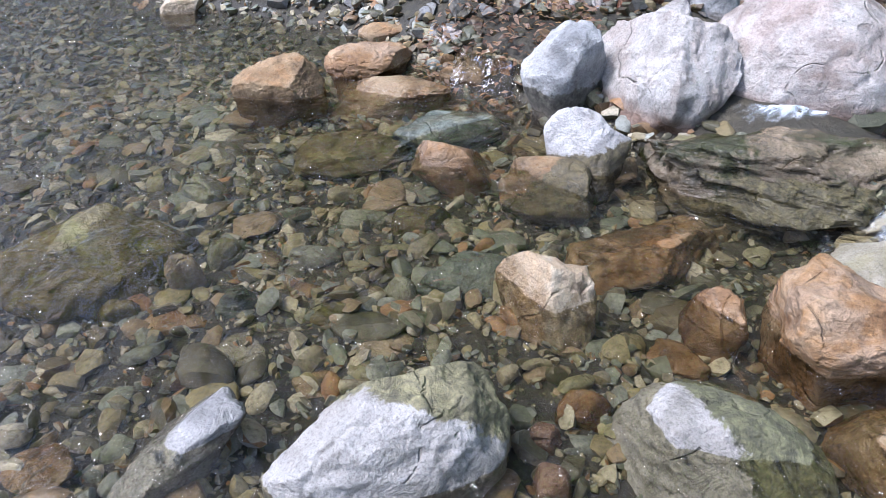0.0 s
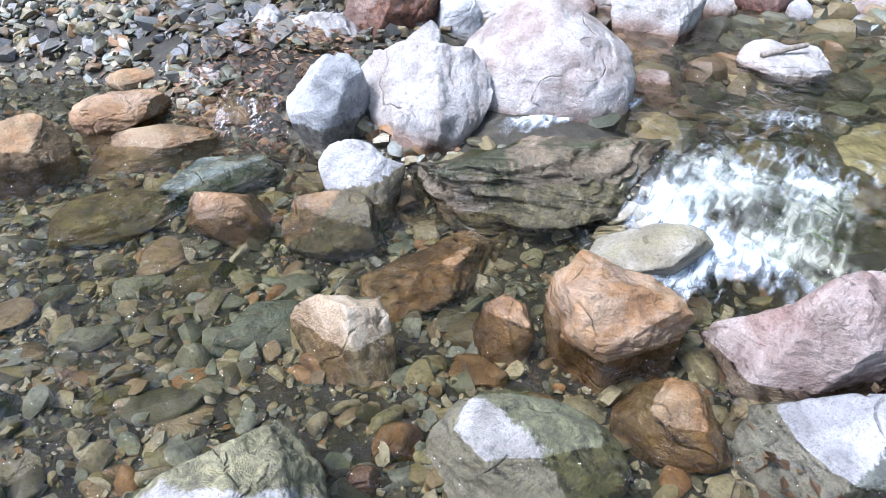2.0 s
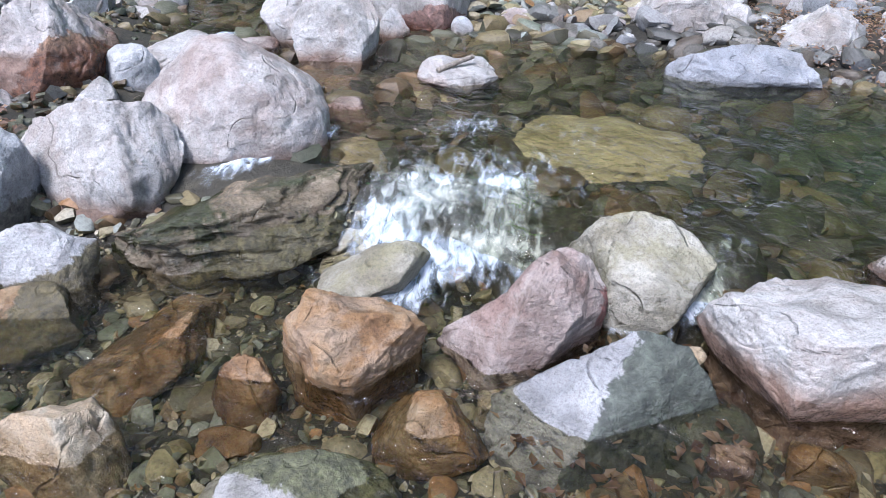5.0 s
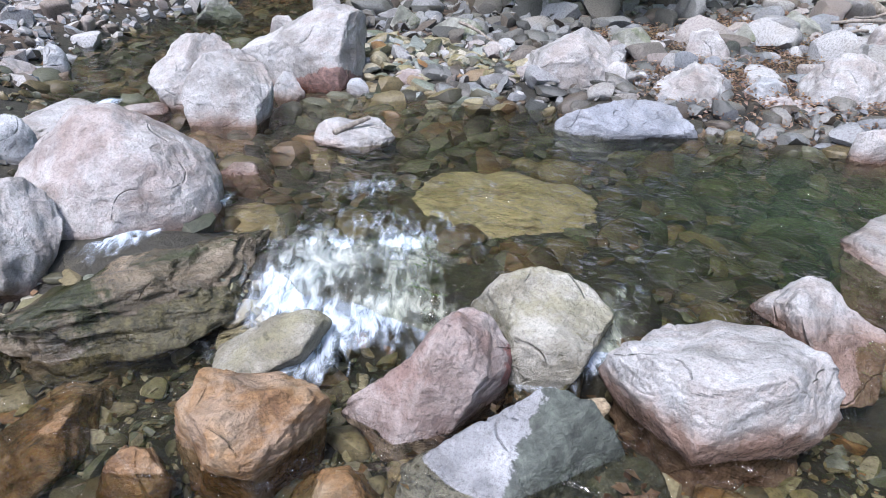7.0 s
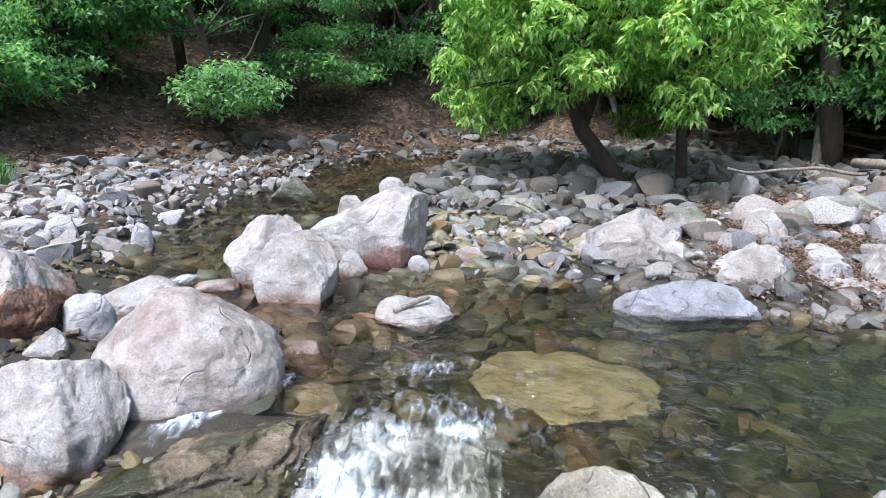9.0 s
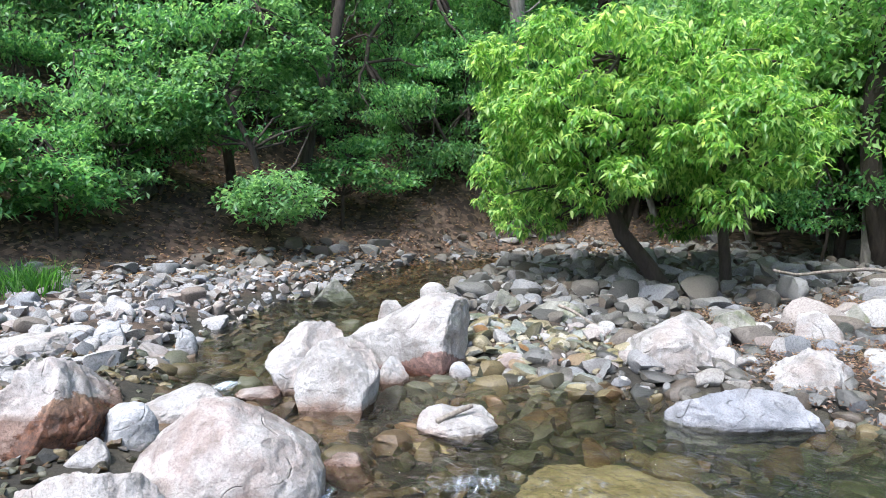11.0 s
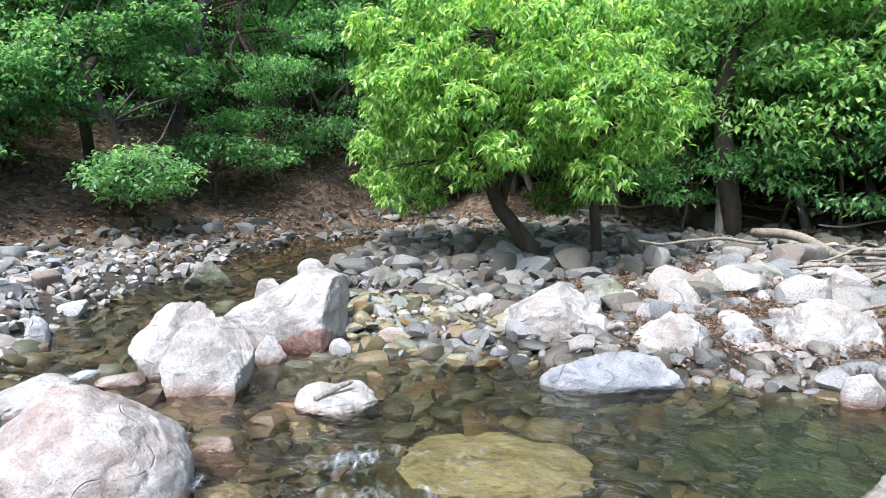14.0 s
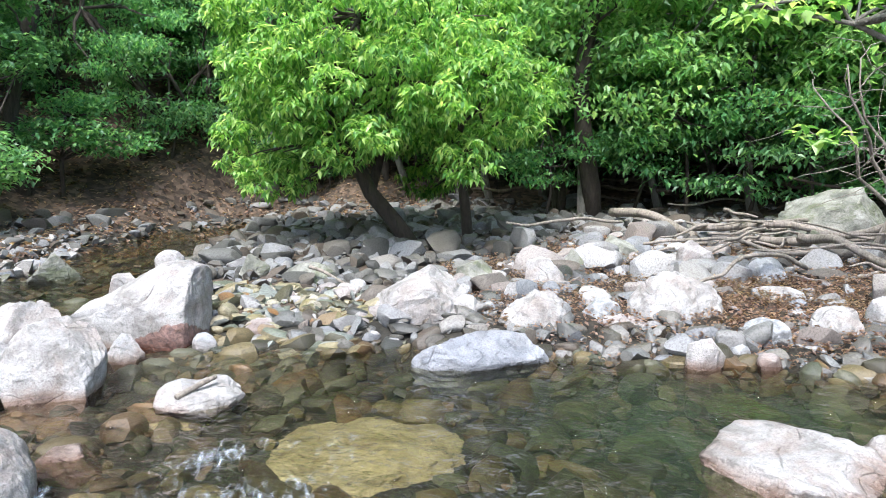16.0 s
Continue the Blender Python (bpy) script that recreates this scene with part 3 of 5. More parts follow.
def bent(rng, a, b, sag=0.1, steps=6):
    a, b = np.array(a, float), np.array(b, float)
    k = np.linspace(0, 1, steps + 1)[:, None]
    wob = sum(rng.normal(size=3) * np.sin(math.pi * m * k + rng.uniform(-0.5, 0.5)) / m for m in (1, 2, 3, 5))
    return a + (b - a) * k + wob * sag * np.linalg.norm(b - a) * 0.6 * np.sin(math.pi * k) ** 0.6


class Lot:
    """Gathers verts and faces into one mesh."""

    def __init__(self):
        self.v, self.f, self.count = [], [], 0

    def add(self, verts, faces):
        self.v += [tuple(p) for p in verts]
        self.f += [tuple(i + self.count for i in q) for q in faces]
        self.count += len(verts)


def part(name, me, parent, label=""):
    ob = new(name, me)
    ob.parent = parent
    return tagged(ob, label) if label else ob


def leaves(rng, centres, spread, per, size, droop=0.5, slim=0.36, plain=False):
    """Leaf blades in tufts round the centres: folded along the midrib, or (plain) a single bent blade of two triangles."""
    n = len(centres) * per
    c = np.repeat(centres, per, 0) + rng.normal(size=(n, 3)) * np.array(spread)
    az = rng.uniform(0, 2 * np.pi, n)
    dip = rng.normal(-droop, 0.35, n)
    d = np.stack([np.cos(az) * np.cos(dip), np.sin(az) * np.cos(dip), np.sin(dip)], -1)
    s = np.stack([-np.sin(az), np.cos(az), rng.normal(0, 0.35, n)], -1)
    s /= np.linalg.norm(s, axis=1)[:, None]
    up = np.cross(d, s)
    ln = (size * rng.uniform(0.65, 1.25, n))[:, None]
    w = ln * slim
    left, right, tip = c + d * ln * 0.45 + s * w / 2 + up * w * 0.12, c + d * ln * 0.45 - s * w / 2 + up * w * 0.12, c + d * ln - up * ln * 0.15
    if plain:
        v = np.stack([c, left, tip, right], 1)
        f = (np.arange(n) * 4)[:, None, None] + np.array([[0, 1, 2], [0, 2, 3]])[None]
    else:
        v = np.stack([c, left, tip, right, c + d * ln * 0.5 - up * w * 0.05], 1)
        f = (np.arange(n) * 5)[:, None, None] + np.array([[0, 1, 4], [1, 2, 4], [2, 3, 4], [3, 0, 4]])[None]
    return v.reshape(-1, 3), f.reshape(-1, 3)


def crown_points(rng, blobs, count, shell=0.45):
    """Tuft centres in a set of ellipsoids (x, y, z, rx, ry, rz), thicker near their outside."""
    vol = np.array([b[3] * b[4] * b[5] for b in blobs]) ** 0.75
    pick = rng.choice(len(blobs), count, p=vol / vol.sum())
    b = np.array(blobs)[pick]
    d = rng.normal(size=(count, 3))
    d /= np.linalg.norm(d, axis=1)[:, None]
    r = rng.uniform(shell, 1.0, count) ** 0.6
    return b[:, :3] + d * r[:, None] * b[:, 3:]


def tree(label, base, trunks, blobs, tufts, per, leaf_size, leaf_mat, bark, seed, spread=(0.1, 0.1, 0.06), droop=0.5, slim=0.36, twigs=60, plain=False, shell=0.45, limbs=0, category="tree"):
    """A tree with its foot at base: trunks as rows of (points, radii), limbs and twigs out to the crown, and leaves in tufts."""
    rng = np.random.default_rng(seed)
    root = new("tree")
    root.location = base
    ends = []
    for pts, rad in trunks:
        fine = np.array(pts, float)
        v, f = tube(fine, rad, 10)
        part("trunk", mesh_of("trunk", v, f, bark), root)
        ends += [fine[k] for k in range(len(fine) // 2, len(fine))]
    pts = crown_points(rng, blobs, tufts, shell)
    lot = Lot()
    for k in range(limbs):
        b = pts[rng.integers(len(pts))]
        a = min(ends, key=lambda e: np.linalg.norm(e - b))
        row = bent(rng, a, a + (b - a) * 0.9, 0.1)
        part("limb", mesh_of("limb", *tube(row, np.linspace(0.035, 0.01, len(row)), 7), bark), root)
    for k in range(twigs):
        b = pts[rng.integers(len(pts))]
        a = min(ends, key=lambda e: np.linalg.norm(e - b) + rng.uniform(0, 0.8))
        ln = np.linalg.norm(b - a)
        thick = 0.012 + 0.014 * ln
        row = bent(rng, a, b, 0.12)
        lot.add(*tube(row, np.linspace(thick, 0.004, len(row)), 5))
    if lot.count:
        part("brushwood", mesh_of("brushwood", lot.v, lot.f, bark), root)["kind"] = "stuff"
    v, f = leaves(rng, pts, spread, per, leaf_size, droop, slim, plain)
    part("crown", mesh_of("crown", v, f, leaf_mat, False), root)["kind"] = "stuff"
    return tagged(root, label, category)


def scatter(name, label, count, place, sizes, material, seed, level=2, flat=0.6, sink=0.3, cuts=9, deep=(0.42, 0.9)):
    """Loose stones joined into one heap: place(rng, n) gives x, y; sizes a range of diameters."""
    rng = np.random.default_rng(seed)
    kinds = [rock_points(rng, level, cuts, 0, 0.85, 1.0, 0.72 if cuts > 5 else 0.88, deep=deep) for _ in range(24)]
    faces = ico(level)[1]
    x, y = place(rng, count)
    z = land(x, y)
    vs, fs, nv = [], [], len(kinds[0])
    for k in range(count):
        s = sizes[0] * (sizes[1] / sizes[0]) ** (rng.random() ** 1.6)
        sc = np.array((s * rng.uniform(0.8, 1.4), s * rng.uniform(0.55, 1.0), s * flat * rng.uniform(0.7, 1.2))) / 2
        a, tl = rng.uniform(0, 6.28), rng.normal(0, 0.2, 2)
        p = kinds[k % 24] * sc
        p[:, 2] += tl[0] * p[:, 0] + tl[1] * p[:, 1]
        ca, sa = math.cos(a), math.sin(a)
        p = np.stack([p[:, 0] * ca - p[:, 1] * sa + x[k], p[:, 0] * sa + p[:, 1] * ca + y[k], p[:, 2] + z[k] + sc[2] * (1 - 2 * sink)], -1)
        vs.append(p)
        fs.append(faces + k * nv)
    ob = new(name, crisp(mesh_of(name, np.concatenate(vs), np.concatenate(fs), material)))
    return tagged(ob, label, "gravel", kind="stuff")


def loose_rocks(name, label, group, count, place, sizes, material, seed, flat=0.65):
    """Rocks that can be counted: things of their own that share a few meshes."""
    rng = np.random.default_rng(seed)
    kinds = [crisp(mesh_of(name, rock_points(rng, 3, 7, 0, 0.8, 1.1, 0.72, slope=rng.uniform(-0.5, 0.5), deep=(0.45, 0.9)), ico(3)[1], material), 38) for _ in range(16)]
    x, y = place(rng, count)
    z = land(x, y)
    for k in range(count):
        s = sizes[0] * (sizes[1] / sizes[0]) ** (rng.random() ** 1.5) / 2
        h = s * flat * rng.uniform(0.7, 1.25)
        ob = new(name, kinds[k % 16])
        ob.matrix_world = pose(x[k], y[k], z[k] + h * 0.45, 0, 0, rng.uniform(0, 360)) @ Matrix.Diagonal((s * rng.uniform(0.9, 1.35), s * rng.uniform(0.7, 1.0), h, 1))
        tagged(ob, label, "rock", group)


# ---- boulders and rocks ----

# group far pool (upper)
# darker reddish-brown towards the lower front
boulder("boulder", "large pale granite boulder with a small stone balanced on top", (4.01, 4.41, 0.00), (1.12, 0.84, 0.60), -41, 144, "W", top=0.7, moss=((0.1, -0.6, -1, 0.07), (0.15, 0.085, 0.07)), cuts=2, ledge=0.12, rough=0.75, ridge=(0.28, 0.47, 0.63, 0.8, 0.95, 1, 0.92), back=0.1, block=0.7, facets=((0.9, -0.4, 0.05, 0.8),))
boulder("boulder", "rounded pale boulder behind the cairn boulder", (4.98, 5.69, 0.05), (0.38, 0.30, 0.25), -40, 300, "W", cuts=4)
boulder("boulder", "blocky speckled grey-white boulder with a rusty foot", (2.95, 3.93, -0.02), (0.60, 0.48, 0.46), -35, 18, "W", top=1.0, block=0.64, cuts=5, ridge=(0.4, 0.78, 0.95, 1, 0.97, 0.88, 0.65), facets=((0.85, -0.45, -0.1, 0.62),), under=0.2)
boulder("boulder", "pale boulder leaning behind the speckled one", (3.10, 4.55, 0.00), (0.64, 0.51, 0.45), -33, 344, "W", cuts=5, ridge=(0.25, 0.5, 0.75, 0.95, 1, 0.95, 0.8))
boulder("rock", "small pale rock between two boulders", (3.60, 4.11, -0.01), (0.27, 0.24, 0.20), -40, 917, "W", cuts=4)
boulder("rock", "small grey rock at the foot of the cairn boulder", (4.07, 3.82, -0.01), (0.18, 0.16, 0.11), -46, 941, "B", cuts=4)
boulder("rock", "small dark wet stone breaking the pool surface", (4.09, 3.63, -0.02), (0.27, 0.24, 0.05), -47, 980, "D", cuts=4)
boulder("rock", "small pale pink rock with a rusty waterline", (4.49, 3.63, -0.01), (0.30, 0.27, 0.15), -50, 704, "P", cuts=5)
boulder("rock", "low pinkish stone awash in the riffle", (2.67, 4.53, -0.01), (0.33, 0.26, 0.06), -29, 446, "P", cuts=3)
boulder("rock", "flat-topped pale rock half under water with a stick on it", (3.23, 3.04, -0.03), (0.52, 0.46, 0.13), -44, 181, "W", cuts=4,top=.6,wet=-.02, ridge=(0.45, 0.9, 1, 0.75, 0.9, 0.8, 0.4))
boulder("boulder", "blue-grey boulder standing in the clear pool", (4.58, 1.80, -0.02), (0.95, 0.57, 0.22), -68, 44, "H", cuts=5, ridge=(0.55, 0.9, 0.98, 1, 0.9, 0.75, 0.42), block=0.7, top=0.5, ledge=0.15)
boulder("boulder", "big pale wedge-shaped boulder on the bank edge", (5.24, 2.63, 0.00), (0.88, 0.62, 0.48), -62, 94, "W", top=1.0, block=0.64, cuts=6, ridge=(0.22, 0.42, 0.62, 0.87, 1, 0.85, 0.45), back=0.2, ledge=0.3)
boulder("boulder", "white angular boulder at the pool edge", (5.38, 1.65, 0.00), (0.61, 0.46, 0.34), -72, 717, "W", cuts=7,top=.5, ridge=(0.35, 0.55, 0.85, 1, 0.95, 0.8, 0.5), back=0.15, ledge=0.3)
boulder("boulder", "large rounded white boulder on the bank", (5.85, 0.68, 0.02), (0.75, 0.56, 0.45), -84, 132, "W", top=0.25, block=0.88, cuts=5, ridge=(0.5, 0.8, 0.97, 1, 0.9, 0.8, 0.5), ledge=0.15)
boulder("rock", "pinkish angular rock at the water edge", (5.53, 0.99, 0.00), (0.51, 0.40, 0.17), -80, 318, "P", cuts=6,top=.5)
boulder("rock", "bluish-white rock on the bank edge", (5.61, 1.20, 0.02), (0.39, 0.31, 0.24), -78, 65, "B", cuts=5)
boulder("rock", "upright pinkish rock in shallow water", (4.98, 0.37, -0.03), (0.25, 0.20, 0.24), -86, 485, "P", cuts=7,top=.6)
boulder("rock", "rounded bluish-grey rock on the bank edge", (5.53, 0.03, 0.01), (0.37, 0.29, 0.22), -90, 332, "B", cuts=4)
boulder("rock", "small grey rock in the shallows", (5.20, 0.18, 0.00), (0.16, 0.14, 0.12), -89, 692, "B", cuts=4)
boulder("boulder", "white rounded boulder on the bank", (5.83, -0.43, 0.02), (0.37, 0.26, 0.27), -95, 991, "W", cuts=5)
boulder("rock", "pale boulder on the dry bank", (5.99, -0.74, 0.05), (0.25, 0.17, 0.30), -98, 92, "W", cuts=5)
boulder("rock", "small pinkish rock in the shallows", (5.08, -0.01, -0.01), (0.16, 0.13, 0.12), -91, 491, "P", cuts=5)
boulder("rock", "small pinkish rock at the pool edge", (5.20, 2.02, 0.00), (0.24, 0.22, 0.12), -68, 425, "P", cuts=4)
boulder("rock", "small pale rock wedged between boulders", (5.28, 2.21, 0.05), (0.23, 0.21, 0.23), -66, 637, "W", cuts=5)
boulder("rock", "small grey rock between boulders", (5.55, 2.11, 0.05), (0.15, 0.14, 0.13), -68, 115, "B", cuts=4)
boulder("rock", "small white rock on the bank", (5.96, 2.02, 0.06), (0.25, 0.23, 0.18), -71, 418, "W", cuts=4)
boulder("rock", "grey rock behind the wedge-shaped boulder", (6.50, 2.65, 0.12), (0.38, 0.30, 0.24), -67, 936, "G", cuts=5)
boulder("rock", "small pinkish rock beside a fallen branch", (5.71, 3.63, 0.03), (0.32, 0.26, 0.17), -56, 199, "P", cuts=4)
boulder("boulder", "grey boulder with a dark shaded face", (5.97, 4.23, 0.02), (0.65, 0.52, 0.30), -53, 489, "G", cuts=6,top=.5)
boulder("rock", "grey wedge-shaped rock on the bank", (5.96, 4.98, 0.02), (0.43, 0.35, 0.35), -49, 818, "G", cuts=6,top=.5)
boulder("rock", "mossy little rock in the shallows", (5.14, 3.92, 0.00), (0.25, 0.22, 0.15), -51, 357, "G", cuts=4)
boulder("rock", "pale rock on the bank", (6.75, 2.00, 0.12), (0.39, 0.31, 0.26), -73, 947, "W", cuts=5)
boulder("rock", "grey rock on the bank", (7.45, 1.87, 0.14), (0.25, 0.20, 0.23), -76, 69, "G", cuts=5)
boulder("rock", "grey rock beside the leaf litter", (8.09, 1.50, 0.14), (0.59, 0.47, 0.30), -79, 460, "G", cuts=5,top=.6)
boulder("rock", "tan upright rock on the leaf litter", (7.75, 0.68, 0.16), (0.43, 0.34, 0.31), -85, 789, "P", cuts=6,top=.5)
boulder("rock", "grey-blue rock beside driftwood", (7.45, 0.04, 0.12), (0.40, 0.32, 0.26), -90, 931, "B", cuts=5)
boulder("rock", "pale rock on the bank", (6.57, -0.08, 0.08), (0.43, 0.34, 0.19), -91, 400, "W", cuts=5)
boulder("rock", "tan rock resting against a white boulder", (6.66, 0.55, 0.10), (0.33, 0.27, 0.16), -86, 142, "P", cuts=4)
boulder("rock", "small pale rock on the bank", (6.37, 1.40, 0.06), (0.35, 0.32, 0.14), -77, 651, "W", cuts=4)
boulder("rock", "grey stone in the shallows", (5.55, -0.27, -0.02), (0.30, 0.27, 0.11), -94, 356, "B", cuts=4)
boulder("rock", "grey rock under the driftwood", (9.50, -0.48, 0.20), (0.33, 0.26, 0.26), -93, 883, "G", cuts=5)
boulder("rock", "dark wet stone in the shallows", (5.18, 4.52, 0.00), (0.23, 0.21, 0.10), -47, 832, "D", cuts=3)
boulder("rock", "small white stone at the waterline", (4.99, 3.06, 0.00), (0.21, 0.19, 0.04), -57, 283, "W", cuts=3)
boulder("boulder", "large white flat-topped boulder at the near pool edge", (3.54, -0.12, -0.05), (0.81, 0.61, 0.17), -94, 4, "W", top=1.0, block=0.64, cuts=9, ridge=(0.55, 0.92, 1, 0.97, 0.9, 0.8, 0.5), ledge=0.2)
boulder("boulder", "rounded white boulder in the shallows", (3.87, -0.52, -0.05), (0.26, 0.20, 0.18), -99, 393, "W", cuts=6)

# left bank, brown boulder group
# its shadowed face is painted: dark brown skin, and wet raised to darken it
boulder("boulder", "big brown boulder with a pale top, shade painted on its side", (1.29, 4.29, 0.03), (0.73, 0.58, 0.55), -14, 87, "P", top=0.7, block=0.74, wet=.3, ridge=(0.6, 0.85, 1, 0.95, 0.82, 0.62, 0.4), facets=((0.35, -0.9, -0.25, 0.55),), cuts=5, moss=((0.4, -0.8, -0.35, 0.02), (0.15, 0.085, 0.05)), ledge=0.2)
boulder("boulder", "pale squared block resting by the bar", (1.76, 6.63, 0.05), (0.80, 0.64, 0.23), -13, 563, "W",top=.9, ridge=(0.9, 0.95, 1, 1, 1, 1, 0.95), block=0.55, cuts=3)
boulder("rock", "blue-grey rock on the gravel bar", (2.26, 6.37, 0.05), (0.31, 0.25, 0.31), -18, 857, "B", cuts=5)
boulder("rock", "rounded grey rock wedged between boulders", (1.62, 4.11, 0.02), (0.31, 0.25, 0.25), -19, 742, "B", cuts=3)
boulder("boulder", "low pale boulder behind the big one", (2.05, 4.47, 0.02), (0.60, 0.48, 0.16), -22, 452, "W", cuts=5,top=.7)
boulder("rock", "small pale rock among bigger boulders", (1.32, 3.90, 0.02), (0.23, 0.18, 0.16), -16, 452, "W", cuts=5)
boulder("rock", "blue-grey rock on the gravel bar", (2.87, 6.19, 0.03), (0.20, 0.16, 0.20), -23, 636, "B", cuts=4)
boulder("rock", "white rock on the gravel bar", (2.53, 6.12, 0.03), (0.28, 0.22, 0.14), -21, 535, "W", cuts=4)
boulder("rock", "white rock on the gravel bar", (2.83, 7.38, 0.04), (0.34, 0.27, 0.23), -20, 598, "W", cuts=5)
boulder("flat_stone", "flat white stone on a small cairn", (2.63, 8.32, 0.06), (0.35, 0.28, 0.18), -16, 779, "W", cuts=3)
boulder("rock", "base stone of a small cairn", (2.45, 7.88, 0.04), (0.32, 0.26, 0.12), -16, 556, "B", cuts=3)
boulder("rock", "upright white stone on the bar", (3.24, 10.09, 0.06), (0.21, 0.17, 0.25), -17, 799, "W", cuts=6,top=.8)
boulder("rock", "grey wedge-shaped rock by the far stream", (5.57, 7.67, 0.02), (0.54, 0.43, 0.28), -35, 183, "G", cuts=5,top=.4)

# big boulder group
boulder("boulder", "big rounded pinkish-white granite boulder with a cracked face", (1.70, 3.05, -0.03), (0.91, 0.77, 0.52), -25, 190, "P",top=.45, back=0.2, under=0.05, ridge=(0.3, 0.7, 0.95, 1, 0.86, 0.62, 0.3), cuts=2, rough=0.8, block=0.84)
boulder("boulder", "angular white boulder with a diagonal crack", (1.04, 3.02, -0.06), (0.65, 0.56, 0.43), -15, 42, "W", top=0.7, block=0.74, wet=-.05, cuts=8, back=0.2, under=0.25, ledge=0.18, ridge=(0.45, 0.65, 0.85, 1, 0.97, 0.88, 0.55))
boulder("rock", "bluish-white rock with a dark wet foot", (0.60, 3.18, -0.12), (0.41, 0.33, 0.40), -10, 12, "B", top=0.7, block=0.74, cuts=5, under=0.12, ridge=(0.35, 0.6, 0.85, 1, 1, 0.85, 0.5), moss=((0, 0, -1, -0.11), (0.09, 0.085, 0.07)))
boulder("rock", "white rock with a grey broken face", (0.81, 4.22, -0.03), (0.61, 0.49, 0.25), -9, 491, "W", cuts=7,top=.7, ledge=0.3)
boulder("rock", "small white rock between boulders", (1.35, 4.14, 0.00), (0.24, 0.19, 0.14), -16, 867, "W", cuts=5)
boulder("rock", "small dark rock between boulders", (1.09, 3.95, -0.02), (0.19, 0.15, 0.11), -13, 150, "D", cuts=5)
boulder("rock", "rounded white rock with dead leaves at its foot", (0.44, 4.23, -0.03), (0.33, 0.26, 0.30), -5, 988, "W", cuts=4)
boulder("rock", "pale pinkish rock at the stream edge", (-1.31, 5.76, -0.05), (0.49, 0.39, 0.23), 14, 834, "P", cuts=4)
boulder("rock", "flat wet stone with a pale top", (-1.09, 5.32, -0.16), (0.63, 0.44, 0.13), 12, 685, "K", cuts=4,top=.6)
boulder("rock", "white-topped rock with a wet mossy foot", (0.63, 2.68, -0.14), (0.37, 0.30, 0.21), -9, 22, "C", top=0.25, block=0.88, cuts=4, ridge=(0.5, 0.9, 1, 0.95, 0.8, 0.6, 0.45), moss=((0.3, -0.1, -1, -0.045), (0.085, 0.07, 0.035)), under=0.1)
boulder("rock", "brown blocky rock under shallow water", (0.46, 2.50, -0.26), (0.44, 0.36, 0.16), -4, 541, "R",top=.7, ledge=0.3, cuts=9, moss=((0.5, -0.2, -0.6, -0.09), (0.06, 0.05, 0.022)))
boulder("slab", "long mossy slab with water sliding over it", (1.46, 2.54, -0.16), (1.14, 0.95, 0.23), -36, 177, "M", top=1.0, block=0.62, wet=0.0, ridge=(0.7, 0.85, 0.95, 1, 1, 0.95, 0.8), ledge=0.6, rough=1.7, cuts=9, moss=((0.35, -0.75, -0.3, 0.24), (0.06, 0.052, 0.022)))
boulder("rock", "smooth yellow-grey rock beside the cascade", (1.50, 1.76, -0.16), (0.44, 0.31, 0.17), -37, 120, "Y", lean=0.3, top=0.25, block=0.88, slope=0.65, cuts=4)
boulder("boulder", "rusty orange boulder with a pinkish top", (1.19, 1.48, -0.25), (0.49, 0.40, 0.29), -35, 74, "O", top=1.0, block=0.64, ridge=(0.72, 0.95, 1, 1, 0.97, 0.9, 0.62), ledge=0.4, cuts=9)
boulder("rock", "small bright orange-brown rock", (0.87, 1.65, -0.27), (0.22, 0.18, 0.17), -23, 91, "O", lean=0.3, top=0.7, block=0.74, slope=0.3, cuts=6, ledge=0.3)
boulder("rock", "broad brown rock lying under water", (0.77, 2.09, -0.36), (0.60, 0.48, 0.21), -15, 727, "R", cuts=6,top=.7, ledge=0.2)
boulder("boulder", "pinkish boulder with a mossy broken end", (1.64, 1.15, -0.20), (0.57, 0.40, 0.36), -53, 87, "V", top=1.0, ridge=(0.15, 0.32, 0.52, 0.76, 1, 0.95, 0.55), facets=((0.9, -0.4, 0.1, 0.72),), ledge=0.2, block=0.75, cuts=5, moss=((1, -0.25, -0.1, 0.235), (0.13, 0.05, 0.042)))
boulder("boulder", "rounded speckled granite boulder with a green tint", (2.11, 1.01, -0.12), (0.53, 0.42, 0.30), -65, 77, "Y", top=0.25, block=0.92, cuts=2, ridge=(0.55, 0.86, 1, 1, 0.92, 0.75, 0.5), moss=((0.7, -0.4, -0.5, 0.17), (0.2, 0.18, 0.085)), ledge=0.12)
boulder("slab", "bluish-white slanting slab over dark water", (1.60, 0.76, -0.30), (0.74, 0.54, 0.38), -62, 963, "S", cuts=7,top=.6,block=.68, ridge=(0.12, 0.4, 0.72, 1, 0.85, 0.6, 0.3), facets=((0.72, -0.62, 0.3, 0.3),), under=0.05, moss=((0.9, -0.3, -0.1, -0.02), (0.05, 0.058, 0.045)))
boulder("rock", "dark green submerged boulder beside the slab", (1.78, 0.55, -0.32), (0.40, 0.34, 0.16), -68, 477, "D", cuts=4,top=.6)
boulder("boulder", "large white boulder with a rusty underside", (2.17, 0.39, -0.20), (0.74, 0.55, 0.35), -82, 65, "W", top=1.0, block=0.64, wet=-.05, ridge=(0.5, 0.85, 0.9, 0.95, 1, 0.85, 0.35), cuts=7, ledge=0.15, under=0.28)
